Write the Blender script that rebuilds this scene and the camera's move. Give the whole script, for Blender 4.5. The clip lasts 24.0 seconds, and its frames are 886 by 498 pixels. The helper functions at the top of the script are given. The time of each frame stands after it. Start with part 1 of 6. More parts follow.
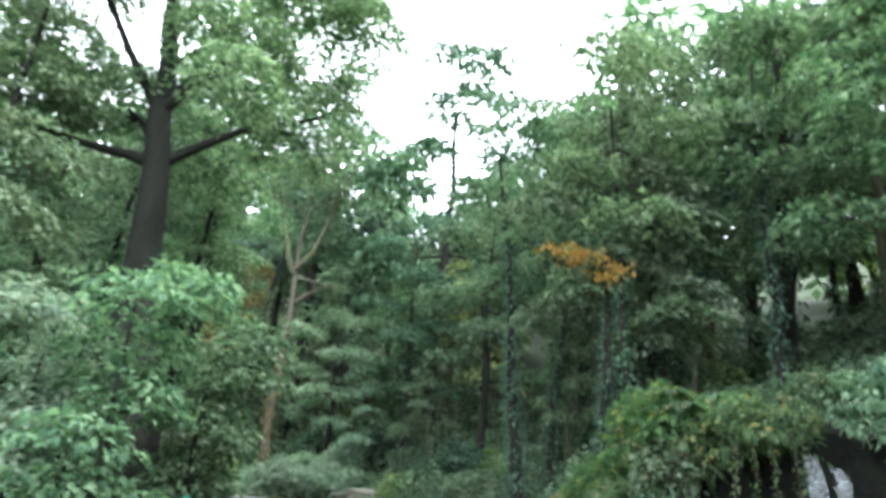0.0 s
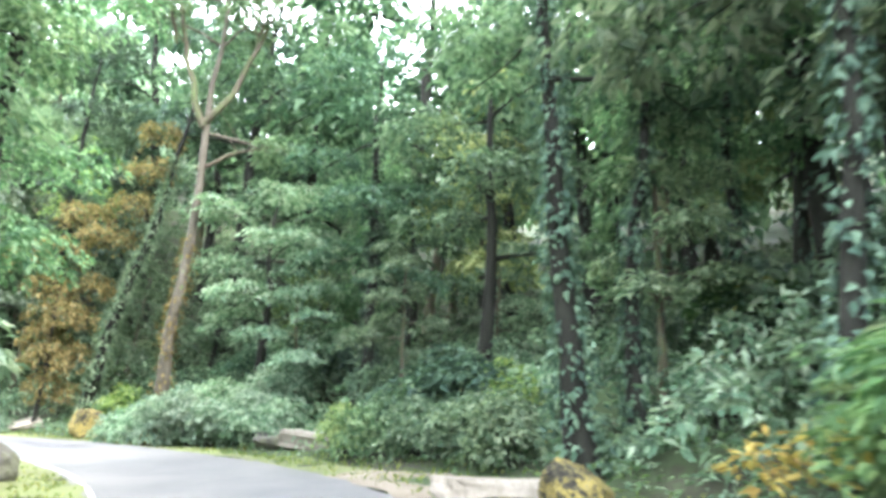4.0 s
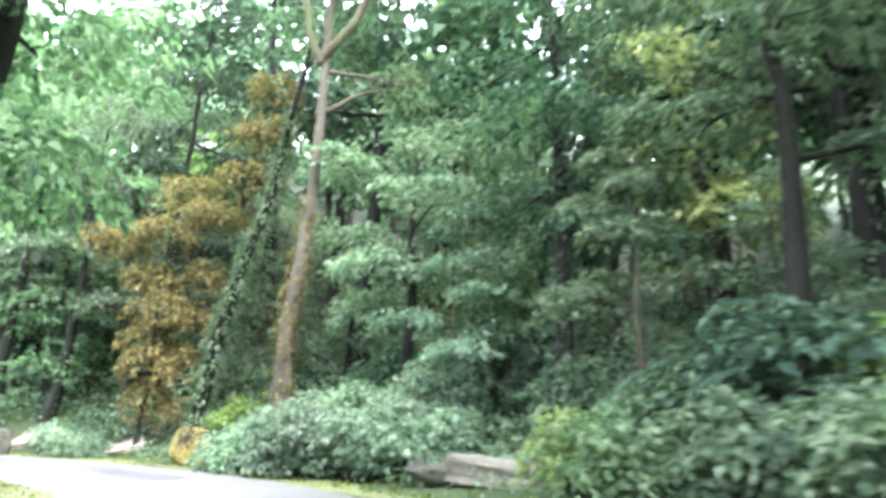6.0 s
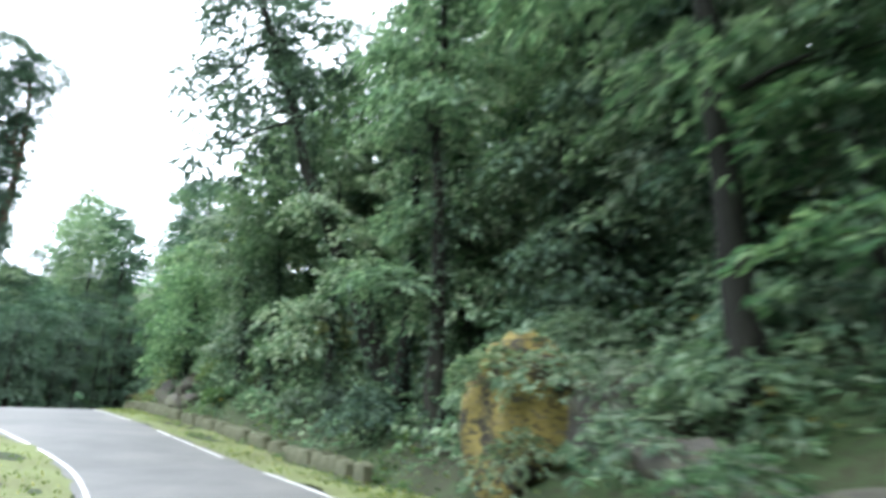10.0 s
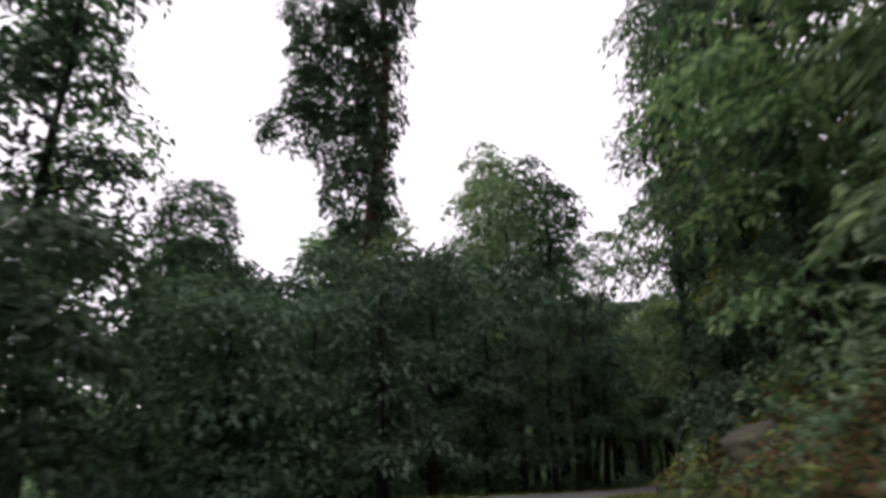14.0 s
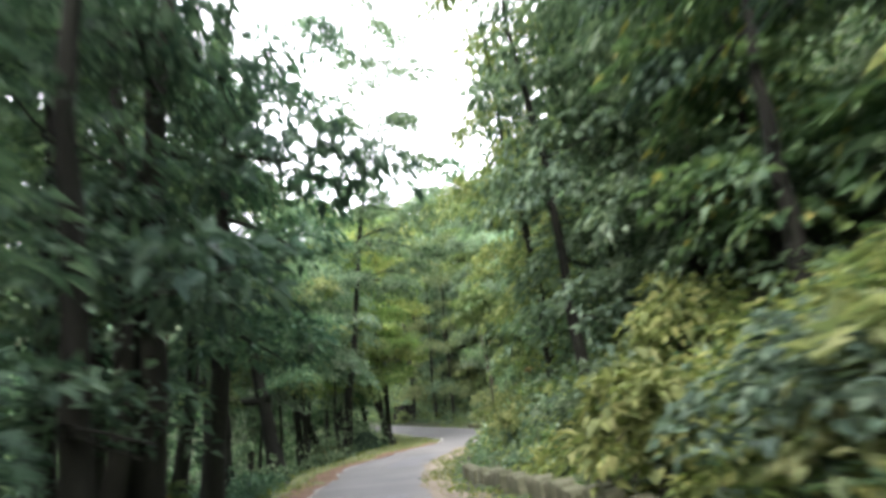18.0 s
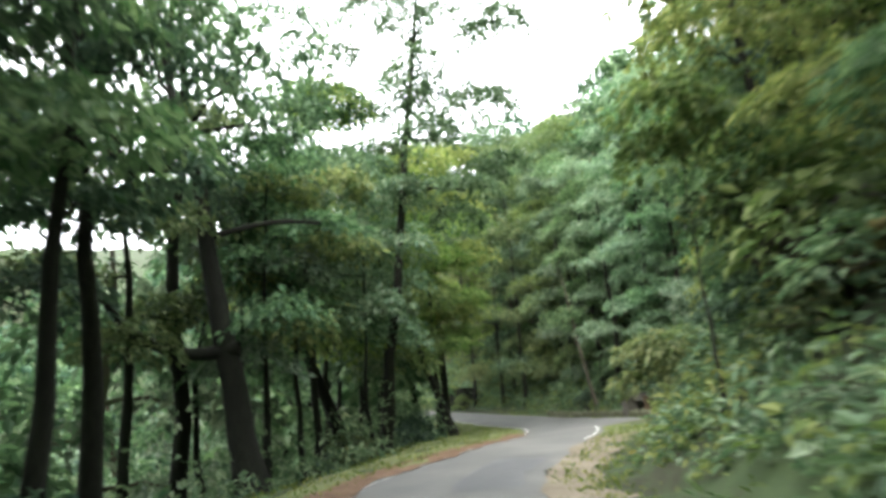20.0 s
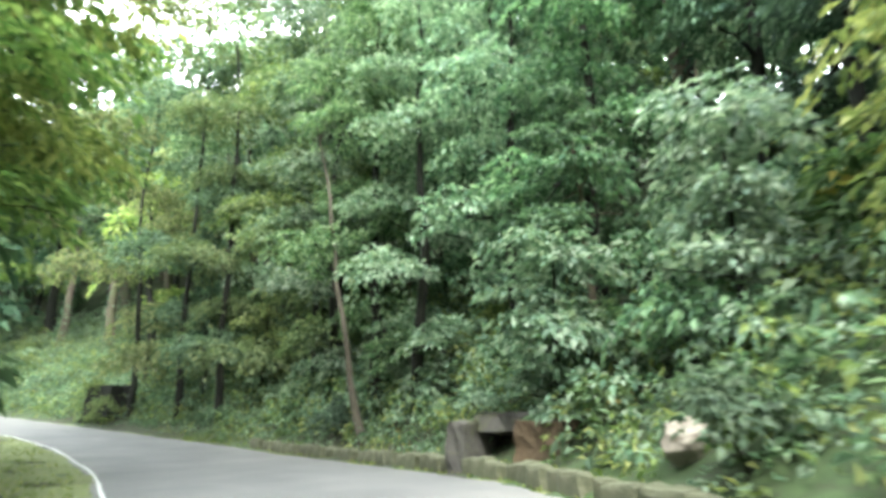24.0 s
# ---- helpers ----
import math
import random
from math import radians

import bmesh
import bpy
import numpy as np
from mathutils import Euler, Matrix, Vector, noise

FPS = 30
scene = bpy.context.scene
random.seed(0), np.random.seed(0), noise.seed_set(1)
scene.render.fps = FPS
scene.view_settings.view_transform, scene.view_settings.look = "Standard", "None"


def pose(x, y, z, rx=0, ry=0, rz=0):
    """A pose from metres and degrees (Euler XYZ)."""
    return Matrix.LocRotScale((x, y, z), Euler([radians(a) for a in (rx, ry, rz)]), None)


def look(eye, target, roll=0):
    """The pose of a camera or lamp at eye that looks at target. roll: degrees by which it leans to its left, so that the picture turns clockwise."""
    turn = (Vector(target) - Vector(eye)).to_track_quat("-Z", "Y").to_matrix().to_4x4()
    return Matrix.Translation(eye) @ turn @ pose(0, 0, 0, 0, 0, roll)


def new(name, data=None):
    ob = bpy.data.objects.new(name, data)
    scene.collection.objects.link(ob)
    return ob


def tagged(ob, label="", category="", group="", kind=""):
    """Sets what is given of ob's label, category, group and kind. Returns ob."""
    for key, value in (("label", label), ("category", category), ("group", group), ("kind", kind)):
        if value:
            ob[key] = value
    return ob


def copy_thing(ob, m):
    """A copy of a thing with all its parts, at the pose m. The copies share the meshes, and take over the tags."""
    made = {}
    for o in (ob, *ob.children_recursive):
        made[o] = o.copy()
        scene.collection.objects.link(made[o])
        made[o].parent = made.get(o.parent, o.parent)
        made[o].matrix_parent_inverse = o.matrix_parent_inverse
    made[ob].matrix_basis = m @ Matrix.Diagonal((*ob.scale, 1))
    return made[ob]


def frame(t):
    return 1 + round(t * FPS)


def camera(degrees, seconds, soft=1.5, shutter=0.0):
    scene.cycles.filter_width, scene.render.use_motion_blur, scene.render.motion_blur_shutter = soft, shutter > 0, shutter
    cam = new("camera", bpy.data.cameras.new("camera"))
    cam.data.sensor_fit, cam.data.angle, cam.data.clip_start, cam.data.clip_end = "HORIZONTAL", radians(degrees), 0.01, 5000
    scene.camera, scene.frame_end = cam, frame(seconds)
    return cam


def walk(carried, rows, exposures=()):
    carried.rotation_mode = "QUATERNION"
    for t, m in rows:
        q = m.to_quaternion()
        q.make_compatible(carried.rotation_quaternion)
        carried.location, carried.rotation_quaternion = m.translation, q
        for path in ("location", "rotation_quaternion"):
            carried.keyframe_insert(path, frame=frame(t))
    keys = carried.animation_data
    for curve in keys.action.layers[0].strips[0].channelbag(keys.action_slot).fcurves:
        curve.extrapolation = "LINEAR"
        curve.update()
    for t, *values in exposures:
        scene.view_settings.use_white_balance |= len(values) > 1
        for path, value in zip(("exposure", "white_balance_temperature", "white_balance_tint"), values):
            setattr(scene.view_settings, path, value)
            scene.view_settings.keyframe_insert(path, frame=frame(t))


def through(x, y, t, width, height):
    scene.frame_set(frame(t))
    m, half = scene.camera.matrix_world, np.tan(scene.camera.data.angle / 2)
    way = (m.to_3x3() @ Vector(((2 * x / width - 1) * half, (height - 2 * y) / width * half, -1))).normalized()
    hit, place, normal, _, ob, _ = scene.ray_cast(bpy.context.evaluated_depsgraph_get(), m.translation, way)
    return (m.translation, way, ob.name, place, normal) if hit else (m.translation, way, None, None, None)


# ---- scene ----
cam = camera(68.0, 24.0, soft=3.6, shutter=0.6)
PATH = [
    (0, (0.359, 0.198, 1.443), (0.316, 2.074, 2.133), 4.8),
    (0.5, (0.383, 1.633, 1.428), (0.413, 3.535, 2.045), 3.3),
    (1, (0.348, 3.299, 1.48), (0.457, 5.218, 2.033), 4.0),
    (1.5, (0.412, 5.076, 1.455), (0.566, 6.989, 2.017), 2.9),
    (3.5, (0.712, 13.127, 1.558), (0.761, 15.052, 2.1), 2.5),
    (4, (0.566, 15.051, 1.583), (0.586, 16.982, 2.103), 2.8),
    (4.5, (0.29, 17.085, 1.452), (0.244, 19.013, 1.982), 2.0),
    (5, (-0.258, 19.233, 1.362), (-0.404, 21.147, 1.926), 1.9),
    (5.5, (-1.14, 21.6, 1.442), (-1.392, 23.502, 2.007), 2.4),
    (6, (-2.097, 24.099, 1.358), (-2.455, 25.981, 1.934), 3.0),
    (6.5, (-3.203, 26.975, 1.435), (-3.711, 28.829, 1.987), 3.0),
    (7, (-4.603, 29.784, 1.447), (-5.277, 31.576, 2.027), 3.4),
    (7.5, (-6.443, 32.541, 1.473), (-7.299, 34.248, 2.068), 3.2),
    (8, (-8.566, 35.16, 1.599), (-9.633, 36.743, 2.195), 1.6),
    (8.5, (-11.091, 37.508, 1.695), (-12.373, 38.942, 2.244), 1.1),
    (9, (-13.787, 39.304, 1.592), (-15.247, 40.555, 2.144), 1.4),
    (9.5, (-16.984, 40.841, 1.507), (-18.613, 41.877, 2.032), 1.3),
    (10, (-20.462, 42.14, 1.558), (-22.198, 42.977, 2.093), 0.9),
    (10.5, (-24.351, 43.13, 1.644), (-26.18, 43.752, 2.16), 2.1),
    (11, (-28.435, 43.766, 1.659), (-30.314, 44.182, 2.206), 2.9),
    (11.5, (-32.339, 44.028, 1.62), (-34.238, 44.252, 2.207), 3.4),
    (13.5, (-48.536, 41.136, 3.031), (-50.426, 40.811, 3.597), 0.5),
    (14, (-52.79, 40.3, 3.503), (-54.681, 40.003, 4.081), -1.3),
    (14.5, (-57.115, 39.544, 3.733), (-59.031, 39.344, 4.273), -3.2),
    (15, (-61.562, 39.141, 3.794), (-63.49, 39.056, 4.32), -6.4),
    (15.5, (-65.864, 39.007, 3.734), (-67.802, 39.093, 4.223), -5.8),
    (16, (-69.798, 39.148, 3.63), (-71.712, 39.41, 4.148), -5.0),
    (16.5, (-73.4, 39.384, 3.393), (-75.317, 39.774, 3.809), -3.5),
    (17, (-77.158, 39.797, 3.258), (-79.01, 40.427, 3.675), -6.5),
    (17.5, (-81.377, 40.644, 3.043), (-83.175, 41.427, 3.436), -7.1),
    (18, (-86.162, 42.116, 2.708), (-87.918, 42.966, 3.16), -6.1),
    (18.5, (-90.683, 43.965, 2.479), (-92.449, 44.804, 2.911), -5.2),
    (20.5, (-106.501, 48.866, 1.748), (-108.328, 49.546, 2.195), -5.1),
    (21, (-109.844, 50.302, 1.599), (-111.629, 51.093, 2.03), -5.8),
    (21.5, (-113.087, 52.089, 1.374), (-114.778, 53.035, 1.868), -4.2),
    (22, (-116.688, 54.219, 1.391), (-118.317, 55.266, 1.891), -5.2),
    (22.5, (-120.28, 56.357, 1.505), (-121.841, 57.509, 1.991), -4.8),
    (23, (-123.571, 58.496, 1.488), (-125.075, 59.722, 1.973), -3.2),
    (23.5, (-126.737, 60.819, 1.359), (-128.186, 62.122, 1.808), -0.8),
    (24, (-129.758, 62.947, 1.328), (-131.17, 64.288, 1.785), -0.8),
]
walk(cam, [(t, look(eye, target, roll)) for t, eye, target, roll in PATH],
     exposures=[(0.0, 2.2, 6000, 9), (1.0, 2.7, 6050, 10), (4.0, 3.3, 6100, 14), (5.5, 3.3, 6050, 14), (7.0, 3.2, 5900, 14), (8.5, 2.8, 5900, 11), (10.0, 1.8, 5900, 9), (11.5, 0.7, 6000, 9), (13.5, 0.1, 6600, 22),
                (15.0, -0.7, 6900, 31), (16.0, 0.4, 6900, 33), (17.0, 1.6, 6800, 26), (18.5, 2.4, 6350, 15), (20.5, 1.95, 6600, 8), (22.5, 2.65, 6550, 6), (24.0, 2.95, 6300, 7)])

# ---- world and sun: a bright overcast sky ----
SUN_YAW, SUN_HIGH = 130.0, 52.0
world = bpy.data.worlds.new("overcast")
scene.world = world
world.use_nodes = True
wn = world.node_tree.nodes
wl = world.node_tree.links
wn.clear()
w_out = wn.new("ShaderNodeOutputWorld")
w_bg = wn.new("ShaderNodeBackground")
w_sky = wn.new("ShaderNodeTexSky")
w_sky.sky_type = 'NISHITA'
w_sky.sun_disc = False
w_sky.sun_elevation = radians(SUN_HIGH)
w_sky.sun_rotation = radians(SUN_YAW)
w_mix = wn.new("ShaderNodeMix")
w_mix.data_type = 'RGBA'
w_mix.inputs[0].default_value = 0.8
w_mix.inputs[7].default_value = (13.0, 13.4, 13.7, 1.0)
wl.new(w_sky.outputs[0], w_mix.inputs[6])
wl.new(w_mix.outputs[2], w_bg.inputs[0])
w_bg.inputs[1].default_value = 0.15
wl.new(w_bg.outputs[0], w_out.inputs[0])

sun_data = bpy.data.lights.new("sun", 'SUN')
sun_data.energy = 1.3
sun_data.angle = radians(14)
sun_data.color = (1.0, 0.96, 0.88)
sun = new("sun", sun_data)
sun_dir = Vector((math.sin(radians(SUN_YAW)) * math.cos(radians(SUN_HIGH)),
                  math.cos(radians(SUN_YAW)) * math.cos(radians(SUN_HIGH)), math.sin(radians(SUN_HIGH))))
sun.matrix_world = look((0, 0, 60), Vector((0, 0, 60)) - sun_dir)

# ---- materials ----


def material(name):
    m = bpy.data.materials.new(name)
    m.use_nodes = True
    nt = m.node_tree
    nt.nodes.clear()
    out = nt.nodes.new("ShaderNodeOutputMaterial")
    return m, nt, out


def ramp(nt, src, stops):
    r = nt.nodes.new("ShaderNodeValToRGB")
    e = r.color_ramp.elements
    e[0].position, e[0].color = stops[0][0], (*stops[0][1], 1)
    e[1].position, e[1].color = stops[-1][0], (*stops[-1][1], 1)
    for p, c in stops[1:-1]:
        k = e.new(p)
        k.color = (*c, 1)
    nt.links.new(src, r.inputs[0])
    return r.outputs[0]


def noise_tex(nt, scale, detail=6.0, rough=0.6, coord="Object", stretch=(1, 1, 1)):
    tc = nt.nodes.new("ShaderNodeTexCoord")
    mp = nt.nodes.new("ShaderNodeMapping")
    mp.inputs[3].default_value = stretch
    nt.links.new(tc.outputs[coord], mp.inputs[0])
    n = nt.nodes.new("ShaderNodeTexNoise")
    n.inputs["Scale"].default_value = scale
    n.inputs["Detail"].default_value = detail
    n.inputs["Roughness"].default_value = rough
    nt.links.new(mp.outputs[0], n.inputs["Vector"])
    return n.outputs[0]


def mix_rgb(nt, fac, a, b, blend='MIX'):
    m = nt.nodes.new("ShaderNodeMix")
    m.data_type, m.blend_type = 'RGBA', blend
    for sock, v in ((m.inputs[0], fac), (m.inputs[6], a), (m.inputs[7], b)):
        if isinstance(v, bpy.types.NodeSocket):
            nt.links.new(v, sock)
        elif isinstance(v, tuple):
            sock.default_value = (*v, 1)
        else:
            sock.default_value = v
    return m.outputs[2]


def surface(name, coarse, fine, stops, rough=0.85, bump=0.4, bump_scale=None, coord="Object", stretch=(1, 1, 1), dist=0.03, shine=0.3):
    """A rough natural surface: a two-scale colour mottling with relief."""
    m, nt, out = material(name)
    big = noise_tex(nt, coarse, 5, 0.6, coord, stretch)
    small = noise_tex(nt, fine, 8, 0.7, coord, stretch)
    both = nt.nodes.new("ShaderNodeMath")
    both.operation = 'MULTIPLY_ADD'
    nt.links.new(small, both.inputs[0])
    both.inputs[1].default_value = 0.5
    half = nt.nodes.new("ShaderNodeMath")
    half.operation = 'MULTIPLY'
    nt.links.new(big, half.inputs[0])
    half.inputs[1].default_value = 0.5
    nt.links.new(half.outputs[0], both.inputs[2])
    col = ramp(nt, both.outputs[0], stops)
    b = nt.nodes.new("ShaderNodeBsdfPrincipled")
    b.inputs["Roughness"].default_value = rough
    b.inputs["Specular IOR Level"].default_value = shine
    nt.links.new(col, b.inputs["Base Color"])
    bp = nt.nodes.new("ShaderNodeBump")
    bp.inputs["Strength"].default_value = bump
    bp.inputs["Distance"].default_value = dist
    nt.links.new(both.outputs[0], bp.inputs["Height"])
    nt.links.new(bp.outputs[0], b.inputs["Normal"])
    nt.links.new(b.outputs[0], out.inputs[0])
    return m


def leaf_material(name, dark, mid, light, rare=None, through=0.46, gloss=0.58):
    """Leaves: each leaf and each plant a little different, some light let through."""
    m, nt, out = material(name)
    geo = nt.nodes.new("ShaderNodeNewGeometry")
    info = nt.nodes.new("ShaderNodeObjectInfo")
    stops = [(0.0, dark), (0.5, mid), (0.93, light)]
    if rare:
        stops += [(0.95, rare)]
    col = ramp(nt, geo.outputs["Random Per Island"], stops)
    hsv = nt.nodes.new("ShaderNodeHueSaturation")
    for k, (lo, hi) in enumerate(((0.462, 0.514), (0.85, 1.18), (0.72, 1.3))):
        mr = nt.nodes.new("ShaderNodeMapRange")
        if k == 0:
            nt.links.new(info.outputs["Random"], mr.inputs[0])
        else:
            fr = nt.nodes.new("ShaderNodeMath")
            fr.operation = 'MULTIPLY'
            fr.inputs[1].default_value = 7.31 * k
            f2 = nt.nodes.new("ShaderNodeMath")
            f2.operation = 'FRACT'
            nt.links.new(info.outputs["Random"], fr.inputs[0])
            nt.links.new(fr.outputs[0], f2.inputs[0])
            nt.links.new(f2.outputs[0], mr.inputs[0])
        mr.inputs[3].default_value, mr.inputs[4].default_value = lo, hi
        nt.links.new(mr.outputs[0], hsv.inputs[k])
    nt.links.new(col, hsv.inputs["Color"])
    b = nt.nodes.new("ShaderNodeBsdfPrincipled")
    b.inputs["Roughness"].default_value = gloss
    b.inputs["Specular IOR Level"].default_value = 0.16
    nt.links.new(hsv.outputs[0], b.inputs["Base Color"])
    tr = nt.nodes.new("ShaderNodeBsdfTranslucent")
    warm = mix_rgb(nt, 1.0, hsv.outputs[0], (1.2, 1.32, 0.92), 'MULTIPLY')
    nt.links.new(warm, tr.inputs[0])
    mx = nt.nodes.new("ShaderNodeMixShader")
    mx.inputs[0].default_value = through
    nt.links.new(b.outputs[0], mx.inputs[1])
    nt.links.new(tr.outputs[0], mx.inputs[2])
    nt.links.new(mx.outputs[0], out.inputs[0])
    return m


LEAF = leaf_material("leaf_green", (0.0494, 0.0920, 0.0579), (0.1020, 0.1670, 0.1007), (0.2019, 0.2790, 0.1795))
LEAF_PALE = leaf_material("leaf_pale", (0.0803, 0.1320, 0.0969), (0.1624, 0.2350, 0.1698), (0.2900, 0.3538, 0.2746))
# Dark leaf green, also standing in for backlit and shaded foliage.
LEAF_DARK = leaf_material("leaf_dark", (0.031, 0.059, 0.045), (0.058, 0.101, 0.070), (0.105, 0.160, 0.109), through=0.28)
# Lighter yellow-green, also standing in for foliage that catches the light.
LEAF_YELLOW = leaf_material("leaf_yellowgreen", (0.082, 0.127, 0.058), (0.155, 0.216, 0.086), (0.270, 0.314, 0.143))
LEAF_GOLD = leaf_material("leaf_gold", (0.15, 0.10, 0.03), (0.25, 0.18, 0.05), (0.36, 0.28, 0.09))
LEAF_RUST = leaf_material("leaf_rust", (0.060, 0.062, 0.026), (0.155, 0.112, 0.044), (0.300, 0.232, 0.092), rare=(0.12, 0.17, 0.07))
LEAF_FERN = leaf_material("leaf_fern", (0.034, 0.068, 0.034), (0.062, 0.112, 0.050), (0.112, 0.165, 0.076), rare=(0.20, 0.19, 0.06))
GRASS = leaf_material("grass_blades", (0.0595, 0.0968, 0.0285), (0.1105, 0.1584, 0.0475), (0.2380, 0.2464, 0.0950))
# Dark bark, lowered further so its colour carries the canopy's shade.
BARK = surface("bark_dark_shaded", 1.5, 14.0, [(0.25, (0.0052, 0.0053, 0.0040)), (0.5, (0.0122, 0.0126, 0.0092)), (0.68, (0.0270, 0.0300, 0.0205))], 0.95, 0.9, stretch=(1, 1, 0.25), dist=0.05)
BARK_MOSS = surface("bark_mossy", 1.2, 10.0, [(0.25, (0.03, 0.024, 0.018)), (0.48, (0.07, 0.058, 0.042)), (0.60, (0.07, 0.095, 0.035)), (0.75, (0.11, 0.12, 0.06))], 0.95, 0.9, stretch=(1, 1, 0.3), dist=0.05)
BARK_PALE = surface("bark_pale", 1.3, 12.0, [(0.28, (0.0275, 0.0233, 0.0171)), (0.5, (0.0796, 0.0704, 0.0521)), (0.70, (0.1591, 0.1438, 0.1133))], 0.9, 0.8, stretch=(1, 1, 0.3), dist=0.04)
BARK_RED = surface("bark_red", 1.3, 12.0, [(0.25, (0.0360, 0.0192, 0.0132)), (0.5, (0.0720, 0.0360, 0.0240)), (0.70, (0.1140, 0.0660, 0.0450))], 0.9, 0.8, stretch=(1, 1, 0.3), dist=0.04)
SOIL = surface("soil_litter", 0.25, 5.0, [(0.28, (0.014, 0.016, 0.010)), (0.45, (0.030, 0.033, 0.017)), (0.55, (0.035, 0.058, 0.022)), (0.72, (0.06, 0.09, 0.032))], 0.95, 0.7, dist=0.08)
VERGE = surface("grass_verge", 0.5, 9.0, [(0.28, (0.0720, 0.0638, 0.0425)), (0.45, (0.1080, 0.1200, 0.0510)), (0.6, (0.1368, 0.1650, 0.0638)), (0.75, (0.2160, 0.2175, 0.1275))], 0.95, 0.6, dist=0.05)
LITTER = surface("leaf_litter", 1.5, 22.0, [(0.30, (0.04, 0.03, 0.02)), (0.46, (0.11, 0.065, 0.04)), (0.6, (0.17, 0.11, 0.07)), (0.72, (0.10, 0.11, 0.05))], 0.95, 0.9, dist=0.03)
GRAVEL = surface("gravel_shoulder", 0.7, 30.0, [(0.28, (0.075, 0.062, 0.042)), (0.5, (0.16, 0.135, 0.10)), (0.7, (0.28, 0.25, 0.20))], 0.95, 0.8, dist=0.03)
ASPHALT = surface("asphalt", 0.35, 60.0, [(0.30, (0.066, 0.067, 0.066)), (0.5, (0.112, 0.112, 0.108)), (0.7, (0.175, 0.17, 0.158))], 0.75, 0.35, dist=0.01)
PATCH = surface("asphalt_patch", 0.6, 70.0, [(0.30, (0.05, 0.051, 0.055)), (0.5, (0.085, 0.086, 0.09)), (0.7, (0.13, 0.13, 0.13))], 0.6, 0.35, dist=0.01)
PAINT_FAINT = surface("faded_road_paint", 1.2, 25.0, [(0.42, (0.15, 0.15, 0.145)), (0.52, (0.34, 0.34, 0.32)), (0.7, (0.55, 0.55, 0.52))], 0.7, 0.2, dist=0.005)
PAINT = surface("worn_road_paint", 1.2, 25.0, [(0.40, (0.15, 0.15, 0.145)), (0.49, (0.58, 0.58, 0.55)), (0.7, (0.80, 0.80, 0.76))], 0.7, 0.2, dist=0.005)
ROCK = surface("rock_dark", 0.9, 7.0, [(0.25, (0.022, 0.021, 0.019)), (0.48, (0.07, 0.066, 0.058)), (0.58, (0.08, 0.085, 0.05)), (0.75, (0.17, 0.16, 0.14))], 0.85, 1.0, dist=0.12)
# Wet rock, coloured near-black to include the shade of an overhang or recess.
ROCK_WET_SHADED = surface("rock_wet_shaded", 0.9, 7.0, [(0.25, (0.008, 0.008, 0.008)), (0.5, (0.016, 0.017, 0.014)), (0.75, (0.03, 0.030, 0.024))], 0.8, 1.0, dist=0.25, shine=0.06)
ROCK_PALE = surface("rock_pale", 0.9, 7.0, [(0.25, (0.09, 0.08, 0.06)), (0.5, (0.20, 0.18, 0.145)), (0.75, (0.33, 0.305, 0.26))], 0.9, 0.9, dist=0.08)
ROCK_MOSS = surface("rock_yellow_moss", 1.1, 9.0, [(0.40, (0.015, 0.014, 0.012)), (0.47, (0.045, 0.042, 0.026)), (0.51, (0.15, 0.125, 0.035)), (0.55, (0.22, 0.175, 0.05)), (0.60, (0.09, 0.085, 0.06))], 0.95, 1.0, dist=0.1)
EARTH = surface("bare_brown_earth", 0.9, 10.0, [(0.28, (0.022, 0.016, 0.010)), (0.5, (0.060, 0.042, 0.024)), (0.72, (0.115, 0.085, 0.055))], 0.95, 1.0, dist=0.08)
STONE = surface("drain_stone", 0.9, 9.0, [(0.28, (0.03, 0.032, 0.022)), (0.5, (0.08, 0.085, 0.05)), (0.72, (0.17, 0.16, 0.12))], 0.9, 0.9, dist=0.05)


def plain(name, colour, rough=0.6, speck=0.15):
    return surface(name, 3.0, 30.0, [(0.3, tuple(c * (1 - speck) for c in colour)), (0.7, tuple(min(1, c * (1 + speck)) for c in colour))], rough, 0.15, dist=0.004)


WATER, _nt, _out = material("falling_water")
_b = _nt.nodes.new("ShaderNodeBsdfPrincipled")
_b.inputs["Base Color"].default_value = (0.45, 0.48, 0.49, 1)
_b.inputs["Roughness"].default_value = 0.3
_n = noise_tex(_nt, 5.0, 6, 0.7, "Object", (6, 6, 0.5))
_r = ramp(_nt, _n, [(0.40, (0.05, 0.05, 0.05)), (0.80, (0.75, 0.75, 0.75))])
_t = _nt.nodes.new("ShaderNodeBsdfTransparent")
_m = _nt.nodes.new("ShaderNodeMixShader")
_nt.links.new(_r, _m.inputs[0])
_nt.links.new(_t.outputs[0], _m.inputs[1])
_nt.links.new(_b.outputs[0], _m.inputs[2])
_nt.links.new(_m.outputs[0], _out.inputs[0])

# ---- the road's line and the lie of the land ----
LINE = [(1.4, -60), (1, -30), (0.3, -8), (0, 5), (-0, 13.02), (-0.62, 20.64), (-2.5, 27.45), (-6.01, 33.84), (-11.02, 39.16), (-17.08, 42.62), (-24.35, 44.49), (-32.01, 44.3), (-40.03, 43.35), (-47.94, 40.96), (-54.89, 38.91), (-62.99, 38.6), (-70.99, 39.3), (-78.95, 40.3), (-87.87, 42.43), (-96.9, 45.48), (-106, 48.2), (-113.5, 51.2), (-118, 53.3), (-124, 58), (-130, 62.9), (-137.5, 67.1), (-146, 70), (-157, 72.4), (-172, 73.5), (-190, 70), (-215, 60), (-250, 40)]


